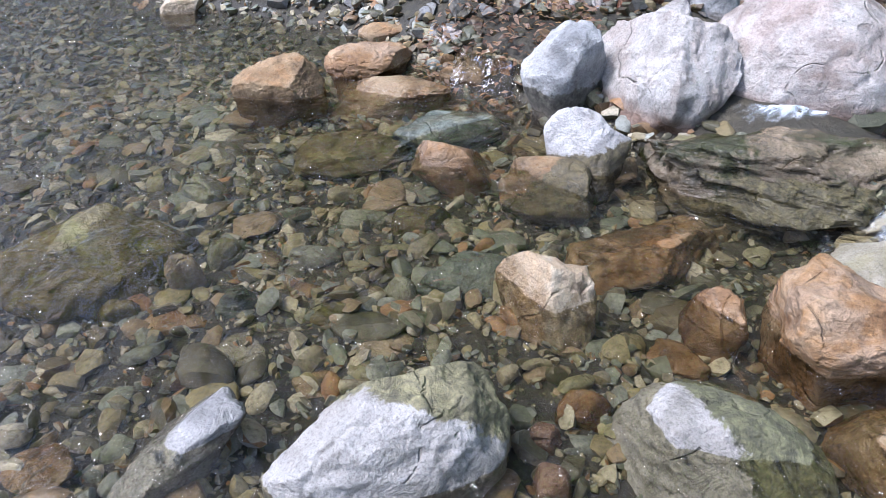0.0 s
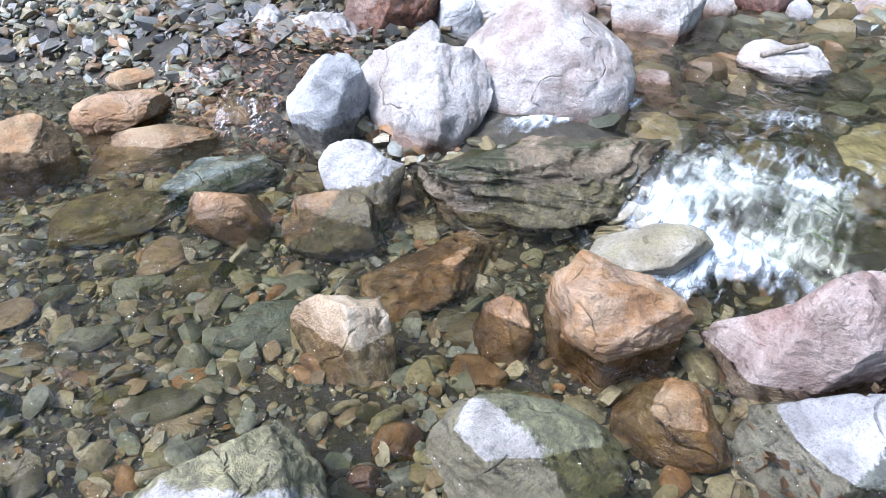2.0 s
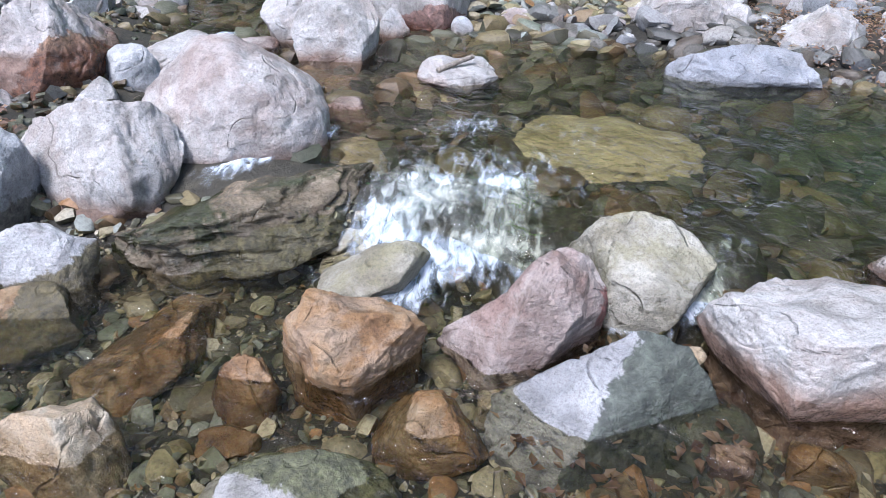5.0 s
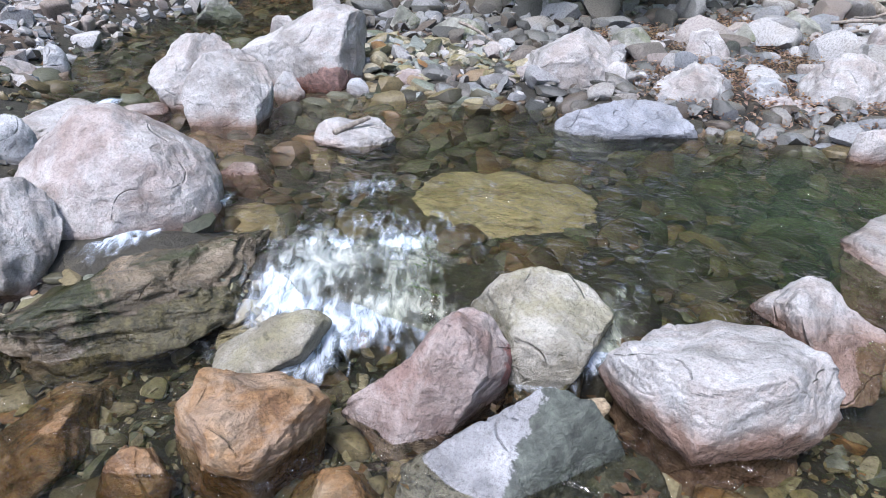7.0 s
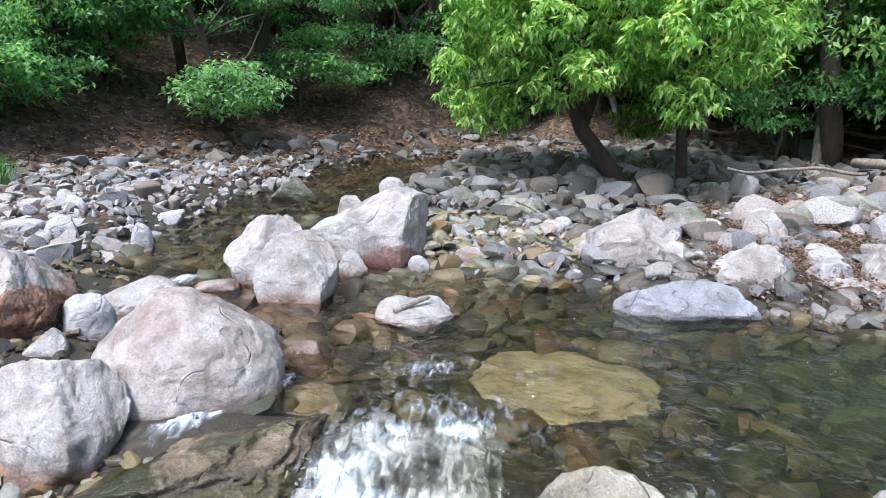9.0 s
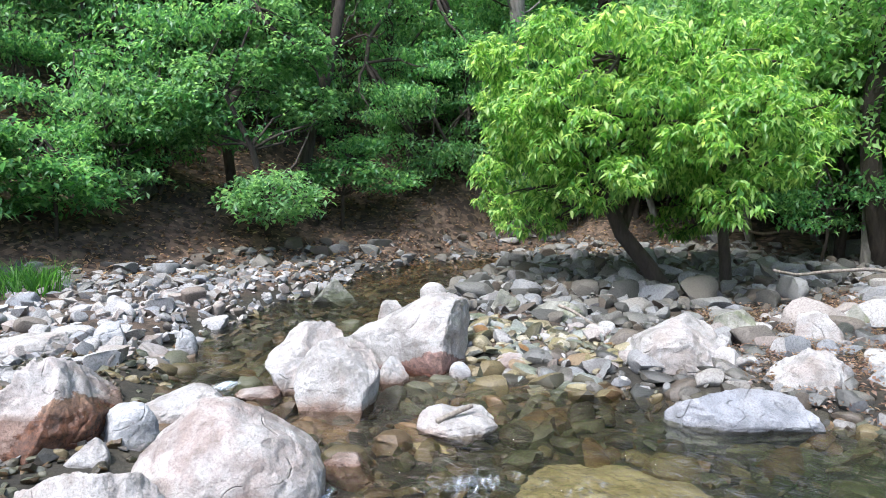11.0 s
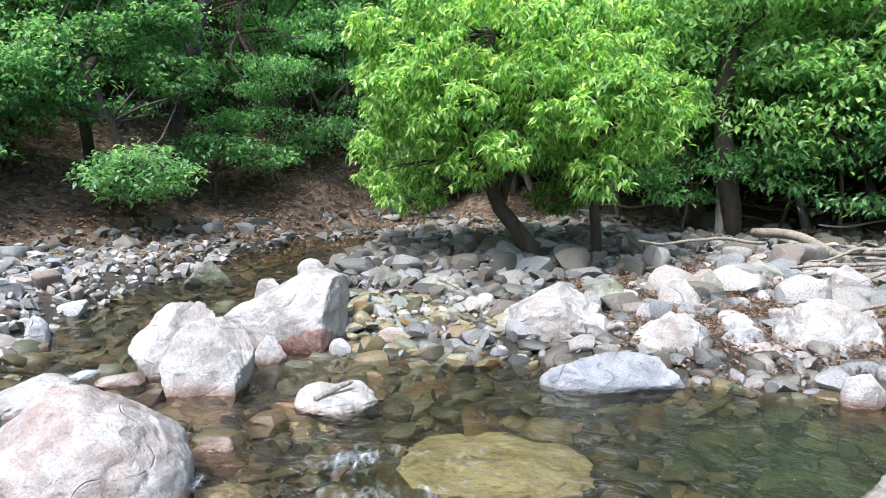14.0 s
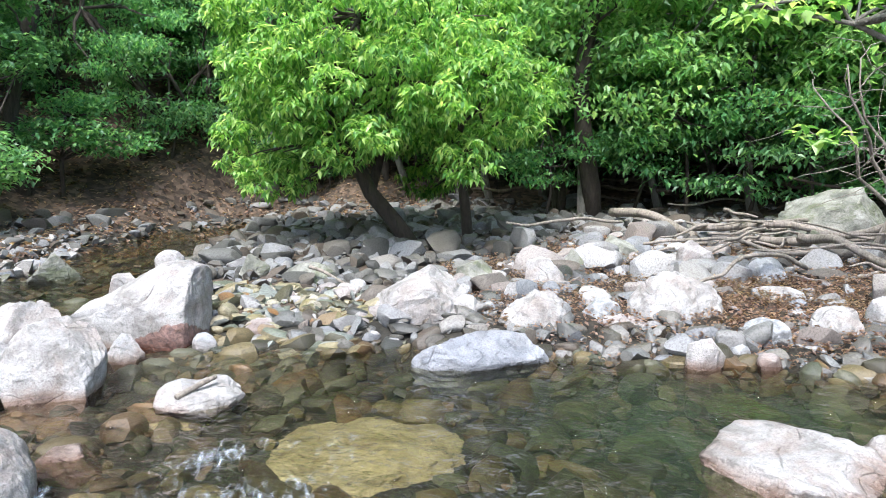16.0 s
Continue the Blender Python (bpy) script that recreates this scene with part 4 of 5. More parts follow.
boulder("boulder", "pale slanting boulder with a rusty flank", (2.70, 0.21, -0.12), (0.49, 0.39, 0.28), -87, 144, "W", top=0.7, block=0.74, cuts=7, ridge=(0.35, 0.65, 0.97, 0.92, 0.72, 0.5, 0.4), ledge=0.2)
boulder("rock", "pale tan blocky rock standing out of the water", (0.34, 1.73, -0.30), (0.34, 0.29, 0.27), -3, 42, "K", lean=-0.3, top=1.0, block=0.64, slope=0, cuts=7, ledge=0.35, under=0.12)
boulder("rock", "brown wet rock on the gravel", (1.19, 1.11, -0.30), (0.35, 0.28, 0.19), -44, 299, "R", cuts=7,top=.7)
boulder("rock", "small pale stone beside the slab", (1.45, 1.05, -0.24), (0.17, 0.14, 0.04), -52, 216, "K", cuts=5)
boulder("flat_stone", "flat pale stone with a rusty corner", (0.80, 1.30, -0.32), (0.34, 0.20, 0.10), -26, 837, "K", cuts=7, ridge=(0.6, 0.8, 0.9, 1, 1, 0.9, 0.7))
boulder("rock", "small rough orange stone", (0.74, 1.56, -0.30), (0.20, 0.14, 0.04), -20, 944, "O", cuts=8)
boulder("rock", "pinkish stone by the dark boulder", (1.73, 0.42, -0.24), (0.13, 0.10, 0.07), -77, 16, "P", cuts=5)
boulder("rock", "small pinkish stone at the waterline", (1.96, 0.69, -0.14), (0.09, 0.07, 0.04), -70, 783, "K", cuts=4)
boulder("rock", "brown stone in the dark water", (1.93, 0.24, -0.28), (0.19, 0.16, 0.11), -84, 635, "R", cuts=5)

# lower pool, first view
boulder("boulder", "broad grey boulder with a pale dry top and mossy end", (-0.16, 1.18, -0.26), (0.65, 0.46, 0.28), 9, 118, "E", top=0.7, block=0.74, cuts=5, ridge=(0.3, 0.65, 0.86, 0.97, 1, 0.92, 0.5), wet=-0.25, moss=((0.4, 0.8, 0.4, 0.075), (0.125, 0.115, 0.06)))
boulder("boulder", "green-grey mossy boulder awash", (0.71, 1.14, -0.28), (0.58, 0.44, 0.17), -34, 255, "E", cuts=4, top=0.6, block=0.85, wet=-0.32, ledge=0.15, moss=((0.5, 0.6, 0.2, 0.015), (0.065, 0.066, 0.03)))
boulder("rock", "long slanting grey-white rock with moss", (-0.73, 1.20, -0.26), (0.39, 0.23, 0.14), 34, 20, "S", lean=0.3, top=0.7, block=0.74, slope=0.65, cuts=6)
boulder("rock", "dark wet rock at the bright water edge", (-1.10, 1.11, -0.24), (0.25, 0.20, 0.04), 47, 6, "R", cuts=6)
boulder("boulder", "large olive boulder under the surface", (-1.31, 2.12, -0.34), (0.74, 0.62, 0.20), 34, 3, "U", lean=-0.3, top=1.0, block=0.64, slope=0.65, cuts=6)
boulder("rock", "rusty block on the bed", (-0.95, 1.82, -0.33), (0.26, 0.20, 0.04), 28, 277, "O", cuts=8,top=.8)
boulder("rock", "yellow-green stone on the bed", (-0.70, 1.64, -0.34), (0.33, 0.23, 0.05), 24, 609, "Y", cuts=5)
boulder("rock", "rust-brown angular rock with a wet sheen", (0.04, 2.74, -0.27), (0.36, 0.29, 0.20), -1, 57, "O", cuts=8,top=.6)
boulder("slab", "flat blue-green slab under shallow water", (0.03, 3.07, -0.26), (0.56, 0.34, 0.12), -1, 126, "T", cuts=5,top=.8)
boulder("rock", "flat olive rock just under the surface", (-0.40, 2.97, -0.30), (0.62, 0.38, 0.13), 8, 579, "U", cuts=5,top=.8)
boulder("rock", "pinkish-tan angular rock on the shallows", (-0.86, 3.51, -0.20), (0.50, 0.35, 0.24), 14, 503, "R", cuts=7,top=.6)
boulder("rock", "flat orange-brown stone on the shallows", (-0.40, 3.85, -0.18), (0.53, 0.32, 0.14), 6, 597, "O", cuts=5,top=.8)
boulder("rock", "long flat stone with a pale edge", (-0.22, 3.52, -0.19), (0.57, 0.29, 0.08), 4, 72, "R", cuts=4,top=.8)
boulder("rock", "flat brown stone with wet sides", (0.20, 3.64, -0.18), (0.42, 0.30, 0.10), -3, 672, "R", cuts=5,top=.8)
boulder("rock", "rounded pinkish stone in shallow water", (0.07, 4.04, -0.15), (0.34, 0.24, 0.16), -1, 987, "P", cuts=3)
boulder("rock", "low brown wet stone", (-0.30, 4.40, -0.17), (0.43, 0.26, 0.11), 4, 491, "R", cuts=4)
boulder("rock", "flat pinkish stone in shallow water", (0.35, 3.86, -0.13), (0.27, 0.16, 0.04), -5, 928, "P", cuts=4)
boulder("rock", "tan stone on the shallows", (-1.86, 5.10, -0.15), (0.31, 0.22, 0.09), 20, 439, "K", cuts=4)
boulder("rock", "pale green oval stone on the bed", (-0.33, 2.45, -0.32), (0.22, 0.16, 0.06), 8, 113, "L", cuts=3)
boulder("rock", "pale stone on the bed", (-0.85, 2.17, -0.33), (0.14, 0.11, 0.12), 22, 549, "L", cuts=4)
boulder("rock", "tan stone on the bed", (-0.71, 2.15, -0.33), (0.16, 0.13, 0.06), 19, 176, "K", cuts=4)
boulder("rock", "pale green angular stone on the bed", (-1.05, 2.64, -0.33), (0.20, 0.16, 0.15), 22, 474, "L", cuts=5)
boulder("rock", "tan stone on the bed", (-0.95, 2.01, -0.33), (0.14, 0.10, 0.17), 26, 8, "K", cuts=5)
boulder("rock", "tan stone on the bed", (-0.61, 2.00, -0.33), (0.20, 0.14, 0.05), 17, 567, "K", cuts=4)
boulder("rock", "brown stone on the bed", (-0.50, 1.96, -0.33), (0.19, 0.13, 0.05), 15, 164, "R", cuts=4)
boulder("rock", "olive rounded stone on the bed", (-0.40, 1.82, -0.34), (0.25, 0.18, 0.08), 13, 408, "U", cuts=4)
boulder("rock", "pale yellow stone on the bed", (-0.16, 1.91, -0.33), (0.13, 0.10, 0.11), 5, 64, "L", cuts=5)
boulder("rock", "tan stone with a rusty eye", (-0.20, 1.65, -0.33), (0.23, 0.16, 0.04), 7, 437, "K", cuts=6)
boulder("rock", "small pale tan stone under water", (-0.40, 1.50, -0.33), (0.16, 0.11, 0.04), 15, 677, "K", cuts=5)
boulder("rock", "olive stone on the bed", (-1.14, 1.84, -0.33), (0.15, 0.10, 0.10), 32, 63, "U", cuts=5)
boulder("rock", "flat blue-green stone under water", (0.09, 2.02, -0.38), (0.41, 0.29, 0.16), -3, 272, "T", cuts=5)
boulder("rock", "flat green stone under water", (-0.38, 2.37, -0.35), (0.26, 0.16, 0.04), 9, 744, "T", cuts=4)
boulder("rock", "flat olive stone on the bed", (-0.09, 2.39, -0.34), (0.26, 0.18, 0.11), 2, 712, "U", cuts=5)
boulder("rock", "dark green stone under water", (-0.73, 1.86, -0.36), (0.17, 0.12, 0.16), 22, 699, "T", cuts=4)
boulder("rock", "small pale pinkish pebble", (0.27, 1.25, -0.30), (0.10, 0.08, 0.06), -13, 425, "P", cuts=3)
boulder("rock", "rusty stone on the gravel", (0.40, 1.35, -0.31), (0.16, 0.11, 0.09), -17, 622, "O", cuts=4)
boulder("rock", "small pinkish stone on gravel", (0.27, 1.09, -0.30), (0.10, 0.08, 0.09), -14, 107, "P", cuts=4)

# under the pool
boulder("rock", "broad smooth yellow slab lying under the pool", (3.36, 1.95, -0.30), (1.38, 1.28, 0.19), -59, 847, "Z", cuts=0, block=0.95, rough=1.6, top=0.3)
boulder("rock", "yellow stone under the pool by the lip", (2.14, 2.72, -0.20), (0.42, 0.40, 0.14), -37, 308, "Z", cuts=2,top=.4)
boulder("rock", "olive foot stone under water", (3.21, 3.13, -0.22), (0.92, 0.74, 0.17), -43, 826, "Z", cuts=2, block=0.9)
boulder("rock", "flat brown stone under the pool", (2.79, 3.58, -0.15), (0.46, 0.37, 0.12), -36, 211, "R", cuts=5)
boulder("rock", "pinkish angular rock awash", (2.39, 3.07, -0.14), (0.34, 0.27, 0.18), -36, 17, "P", cuts=6,top=.7)
boulder("rock", "olive rounded stone under the pool", (4.82, 0.14, -0.20), (0.55, 0.44, 0.08), -89, 372, "U", cuts=4)

# ---- loose stones ----


def in_box(x0, x1, y0, y1, test=None):
    def place(rng, n):
        xs, ys = np.zeros(0), np.zeros(0)
        while len(xs) < n:
            x, y = rng.uniform(x0, x1, 4 * n), rng.uniform(y0, y1, 4 * n)
            ok = test(x, y) if test else np.ones(len(x), bool)
            xs, ys = np.r_[xs, x[ok]], np.r_[ys, y[ok]]
        return xs[:n], ys[:n]
    return place


def near_bed(x, y):
    return (upper_side(x, y) < 0.5) & (land(x, y) < -0.05)


def upper_bed(x, y):
    return (upper_side(x, y) > 0.5) & (land(x, y) < 0.0) & (np.hypot(x - 1.8, y - 1.9) > 0.8) & (np.hypot(x - 3.38, y - 1.97) > 0.55)


def right_bank(x, y):
    r, az = np.hypot(x, y), np.degrees(np.arctan2(-x, y))
    return (land(x, y) > -0.03) & (r > 4.5) & (r < 13) & (az < -42)


# the part of the bank whose stones carry the tree's shade in their colour
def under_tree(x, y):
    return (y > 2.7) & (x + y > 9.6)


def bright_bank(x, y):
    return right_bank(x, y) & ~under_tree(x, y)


def tree_shade_bank(x, y):
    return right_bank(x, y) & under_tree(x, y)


def pool_edge(x, y):
    z = land(x, y)
    return (upper_side(x, y) > 0.5) & (z > -0.14) & (z < -0.03) & (x > 3.2)


def water_margin(x, y):
    z = land(x, y)
    return (upper_side(x, y) > 0.5) & (z > -0.05) & (z < 0.12) & (x > 3.2)


def left_bar(x, y):
    d, s = line_distance(x, y, UPSTREAM)
    z = land(x, y)
    return (z > -0.04) & (z < 0.34) & (s < 0) & (y > 5.6) & (np.hypot(x, y) < 12)


def far_bed(x, y):
    r = np.hypot(x, y)
    z = land(x, y)
    return (r > 7.5) & (r < 16.0) & (z > 0.0) & (z < 0.42) & ~(left_bar(x, y) & (r < 10))


scatter("gravel", "small mixed stones and gravel on the stream bed", 4200, in_box(-2.8, 2.6, -0.5, 4.2, near_bed), (0.04, 0.14), GRAVEL_BED, 11)
scatter("gravel", "fine mixed gravel between the bed stones", 13000, in_box(-2.6, 2.5, -0.3, 4.0, near_bed), (0.015, 0.055), GRAVEL_BED, 31, level=1)
scatter("gravel", "shallow gravel along the stream edge", 5500, in_box(-4.5, 0.8, 3.4, 8.0, near_bed), (0.03, 0.12), GRAVEL_BED, 12, level=1)
scatter("gravel", "olive and brown stones on the pool floor", 1900, in_box(1.2, 6.0, -2.0, 6.5, upper_bed), (0.06, 0.34), GRAVEL_POOL, 13, flat=0.62, sink=0.45, cuts=4, deep=(0.6, 0.95))
scatter("gravel", "amber and brown stones under the upstream water", 1500, in_box(2.5, 14, 4.5, 12, upper_bed), (0.06, 0.28), GRAVEL_DARK, 18, level=1, flat=0.4)
scatter("gravel", "brown wet stones packed between the boulders", 1700, in_box(-0.6, 2.6, 2.85, 6.5, lambda x, y: (land(x, y) < 0.16) & (x > -0.6)), (0.04, 0.15), GRAVEL_DARK, 17)
scatter("gravel", "damp brown and grey stones behind the boulders", 1500, in_box(-2.6, 1.7, 4.0, 7.6, lambda x, y: land(x, y) > -0.1), (0.05, 0.2), GRAVEL_WET, 36, level=1)
scatter("gravel", "brown and olive stones along the shallow margin", 2600, in_box(-4.5, -0.3, 2.85, 7.5, lambda x, y: (land(x, y) < 0.16) & (land(x, y) > -0.08)), (0.04, 0.16), GRAVEL_BED, 26)
scatter("gravel", "pale dry gravel on the stony bank", 520, in_box(4.2, 12, -3.5, 9.5, bright_bank), (0.06, 0.2), GRAVEL_DRY, 14, flat=0.75, cuts=6, deep=(0.5, 0.92))
scatter("gravel", "white gravel bar beside the stream", 2600, in_box(-2, 7, 5.4, 11, left_bar), (0.05, 0.22), GRAVEL_BAR, 15, level=1, flat=0.75, cuts=6, deep=(0.5, 0.92))
scatter("gravel", "grey cobbles along the far stream bed", 3000, in_box(-2, 17.5, -3, 17.5, far_bed), (0.07, 0.34), GRAVEL_FAR, 16, level=1)
scatter("gravel", "amber and brown stones along the pool edge", 900, in_box(3.6, 6.2, -2.5, 6.0, pool_edge), (0.05, 0.22), GRAVEL_POOL, 19, cuts=5, deep=(0.55, 0.95))
scatter("gravel", "mixed stones on the stream bed downstream", 3000, in_box(-1.5, 6.0, -8.0, 0.3, lambda x, y: (land(x, y) < 0.05) & ((x < 1.6) | (y < -1.5))), (0.05, 0.2), GRAVEL_BED, 27, level=1)
scatter("gravel", "pale stones on the near stony bank", 2500, in_box(-8.0, 1.5, -8.0, 4.5, lambda x, y: (land(x, y) > -0.08) & (np.hypot(x, y) < 9) & ((y < -0.3) | (x < -1.6 - 0.6 * y))), (0.06, 0.24), GRAVEL_BAR, 28, level=1)
scatter("gravel", "rusty and tan stones in the shallows by the cairn boulder", 420, in_box(4.1, 5.5, 2.9, 4.9), (0.06, 0.24), GRAVEL_BED, 37, flat=0.55, cuts=6, deep=(0.5, 0.95))
scatter("gravel", "damp grey stones at the water margin", 1000, in_box(3.4, 7.0, -2.8, 6.5, water_margin), (0.06, 0.25), GRAVEL_WET, 25, cuts=6, deep=(0.5, 0.95))
scatter("gravel", "grey-white broken rocks on the stony bank", 110, in_box(4.9, 11, -3, 8, bright_bank), (0.14, 0.36), GRAVEL_DRY, 20, flat=0.7)
scatter("gravel", "grey-olive stones under the riverside tree, its shade painted into their colour", 900, in_box(4.5, 13, 2.6, 9.5, tree_shade_bank), (0.07, 0.3), GRAVEL_TREE_SHADE, 33, flat=0.7)
loose_rocks("rock", "grey-white rock on the stony bank", "rocks on the bank", 100, in_box(4.9, 10, -3, 8, bright_bank), (0.2, 0.62), GRAVEL_DRY, 21)
loose_rocks("lichen_rock", "grey-olive rock under the riverside tree, its shade painted into the colour", "rocks under the tree", 150, in_box(5.4, 12, 2.6, 9, tree_shade_bank), (0.18, 0.45), GRAVEL_TREE_SHADE, 34, 0.8)
loose_rocks("rock", "white rock on the gravel bar", "rocks on the gravel bar", 60, in_box(0.6, 4.6, 5.6, 9.2, left_bar), (0.14, 0.42), GRAVEL_BAR, 22, 0.8)
loose_rocks("cobble", "grey cobble in the far stream bed", "cobbles upstream", 220, in_box(0, 17, -2, 17, far_bed), (0.2, 0.55), GRAVEL_FAR, 23)
loose_rocks("stone", "olive-brown stone on the stream bed", "stones on the stream bed", 290, in_box(-2.4, 1.7, 0.6, 3.8, near_bed), (0.08, 0.24), GRAVEL_BED, 24, 0.42)

# ---- white water ----


def foam_patch(label, a, b, half, seed, z0, z1, thick=1.0, nx=70, ny=34):
    """White water from a down to b, of half-width half, dropping from z0 to z1."""
    rng = np.random.default_rng(seed)
    a, b = Vector((*a, 0)), Vector((*b, 0))
    d = b - a
    s = Vector((-d.y, d.x, 0)).normalized()
    verts, t = [], []
    for i in range(nx):
        k = i / (nx - 1)
        for j in range(ny):
            w = 2 * j / (ny - 1) - 1
            p = a + d * k + s * w * half
            z = z0 + (z1 - z0) * (k * k * (3 - 2 * k))
            n1 = noise.noise(Vector((p.x * 6, p.y * 6, seed))) + 0.4 * noise.noise(Vector((p.x * 14, p.y * 14, seed + 4)))
            edge = (1 - abs(w) ** 2) * (1 - abs(2 * k - 1) ** 3) * (0.85 + 0.7 * noise.noise(Vector((p.x * 3.1, p.y * 3.1, seed + 9))))
            verts.append((p.x, p.y, z + 0.02 * n1 * edge + 0.02 * edge - 0.012))
            t.append(thick * edge)
    faces = [(i * ny + j, (i + 1) * ny + j, (i + 1) * ny + j + 1, i * ny + j + 1) for i in range(nx - 1) for j in range(ny - 1)]
    me = mesh_of("white_water", verts, faces, FOAM)
    me.attributes.new("thick", "FLOAT", "POINT").data.foreach_set("value", t)
    return tagged(new("white_water", me), label, "water", kind="structure")


foam_patch("white water pouring over the lip into a pocket", (2.36, 2.1), (1.44, 1.42), 0.62, 1, 0.012, -0.145, 0.84, 100, 80)
foam_patch("foam sliding round the foot of the big boulder", (2.18, 2.82), (1.2, 2.66), 0.13, 2, 0.03, 0.035, 0.9)
foam_patch("streaks of bubbles drifting over the pool to the lip", (3.1, 2.5), (1.9, 1.6), 0.8, 5, 0.012, 0.005, 0.36, 110, 80)
foam_patch("small white cascade between boulders", (2.66, 0.8), (1.85, 0.92), 0.17, 3, 0.012, -0.14, 0.95)
foam_patch("white riffle on the left channel", (2.75, 5.0), (2.35, 4.75), 0.12, 4, 0.012, 0.0, 0.7)

# ---- the riverside tree ----
rng = np.random.default_rng(9)
CROWN = [(0.0, 0.55, 2.1, 1.3, 1.3, 0.9)]
for k in range(60):
    e, a = math.asin(-0.78 + 1.74 * (k + 0.5) / 60), 2.39996 * k
    reach = rng.uniform(0.62, 1.1)
    CROWN.append((0.0 + 2.1 * reach * math.cos(a) * math.cos(e), 0.55 + 2.1 * reach * math.sin(a) * math.cos(e), 2.08 + 1.5 * reach * math.sin(e), rng.uniform(0.3, 0.58), rng.uniform(0.3, 0.58), rng.uniform(0.16, 0.32)))
tree("small riverside tree with bright drooping leaves and a leaning dark trunk", (8.35, 4.25, 0.15),
     [(((0.05, -0.05, -0.2), (-0.2, 0.2, 0.35), (-0.4, 0.45, 0.75), (-0.55, 0.62, 1.3), (-0.5, 0.65, 2.1), (-0.3, 0.6, 3.0)), (0.13, 0.11, 0.1, 0.085, 0.06, 0.03)),
      (((-0.4, 0.45, 0.75), (0.0, 0.5, 1.3), (0.3, 0.4, 2.2), (0.4, 0.3, 3.0)), (0.07, 0.06, 0.045, 0.025)),
      (((0.5, -0.55, -0.2), (0.48, -0.5, 0.5), (0.42, -0.45, 1.2), (0.5, -0.5, 2.2), (0.4, -0.4, 3.0)), (0.085, 0.07, 0.055, 0.04, 0.025))],
     CROWN, 4800, 10, 0.128, LEAF_BRIGHT, BARK, 31, (0.032, 0.032, 0.02), 0.55, 0.34, 110, limbs=12)

# ---- trees on the slope ----
tree("young tree with pale green leaves leaning out from the bank", (6.7, 11.3, land_at(6.7, 11.3)),
     [(((0.3, 0.5, -0.3), (0.1, 0.2, 0.8), (-0.2, 0.1, 1.8), (-0.6, 0.3, 2.8), (0.1, 0.3, 4.4)), (0.08, 0.07, 0.055, 0.04, 0.02)), (((0.1, 0.2, 0.8), (-0.1, -0.2, 1.0), (-0.2, -0.5, 1.1)), (0.04, 0.03, 0.015))],
     [(-1.3, 0.8, 2.5, 0.8, 0.9, 0.55), (-0.9, 0.7, 3.1, 0.5, 0.5, 0.4), (-0.1, -0.5, 0.95, 0.95, 0.9, 0.45), (0.4, 0.6, 4.3, 0.7, 0.7, 0.5), (0.9, 0.2, 3.7, 0.7, 0.7, 0.5), (-0.1, 0.4, 3.3, 0.5, 0.5, 0.35), (1.0, 0.3, 2.7, 0.8, 0.8, 0.4)],
     800, 12, 0.13, LEAF_PALE, BARK, 33, (0.12, 0.12, 0.06), 0.3, 0.5, 50)
tree("low leafy sapling at the foot of the slope", (3.3, 11.7, land_at(3.3, 11.7)),
     [(((0, 0, -0.2), (0.05, 0.1, 0.7), (-0.1, 0, 1.5)), (0.04, 0.03, 0.015))], [(-0.2, 0.0, 1.0, 1.0, 0.9, 0.3), (0.3, 0.2, 0.7, 0.9, 0.8, 0.25), (-0.7, 0.3, 1.5, 0.7, 0.7, 0.3)],
     260, 12, 0.14, LEAF_WOOD, BARK, 34, (0.14, 0.14, 0.04), 0.25, 0.5, 25)
tree("low leafy sapling at the foot of the slope", (8.6, 11.6, land_at(8.6, 11.6)),
     [(((0, 0, -0.2), (0.1, 0.1, 0.7), (0.2, 0, 1.5)), (0.05, 0.035, 0.015))], [(0.1, 0.0, 1.2, 0.9, 0.9, 0.3), (0.9, -0.3, 1.0, 0.8, 0.7, 0.22), (0.6, 0.3, 1.7, 0.7, 0.7, 0.25)],
     240, 12, 0.13, LEAF_WOOD, BARK, 35, (0.14, 0.14, 0.04), 0.25, 0.5, 25)

wood, tall = [], []
for k in range(6):
    rng = np.random.default_rng(60 + k)
    h = 5.0 + 0.9 * k
    trunk = bent(rng, (0, 0, -0.4), (rng.uniform(-0.9, 0.9), rng.uniform(-0.9, 0.9), h), 0.10, 8)
    blobs = [(rng.uniform(-2.0, 2.0), rng.uniform(-2.0, 2.0), 0.9 + (h - 0.2) * (m + rng.random()) / 26, rng.uniform(0.5, 1.3), rng.uniform(0.5, 1.3), rng.uniform(0.12, 0.32)) for m in range(26)]
    wood.append(tree("woodland tree with layered green leaves on the slope", (-70 - 8 * k, -120, land_at(-70 - 8 * k, -120)), [(trunk, np.linspace(0.13, 0.03, 9))], blobs, 520, 11, 0.15, LEAF_WOOD if k % 2 else LEAF_PALE, BARK, 70 + k, (0.2, 0.2, 0.07), 0.5, 0.5, 12, True, 0.0))
    wood[-1]["group"] = "woodland trees"
    tall.append(tree("tall woodland tree with layered green leaves up the slope", (-70 - 8 * k, -150, land_at(-70 - 8 * k, -150)), [(trunk, np.linspace(0.13, 0.03, 9))], blobs, 330, 11, 0.22, LEAF_WOOD if k % 2 else LEAF_PALE, BARK, 90 + k, (0.2, 0.2, 0.07), 0.5, 0.55, 10, True, 0.0))
    tall[-1]["group"] = "tall trees"
rng = np.random.default_rng(5)
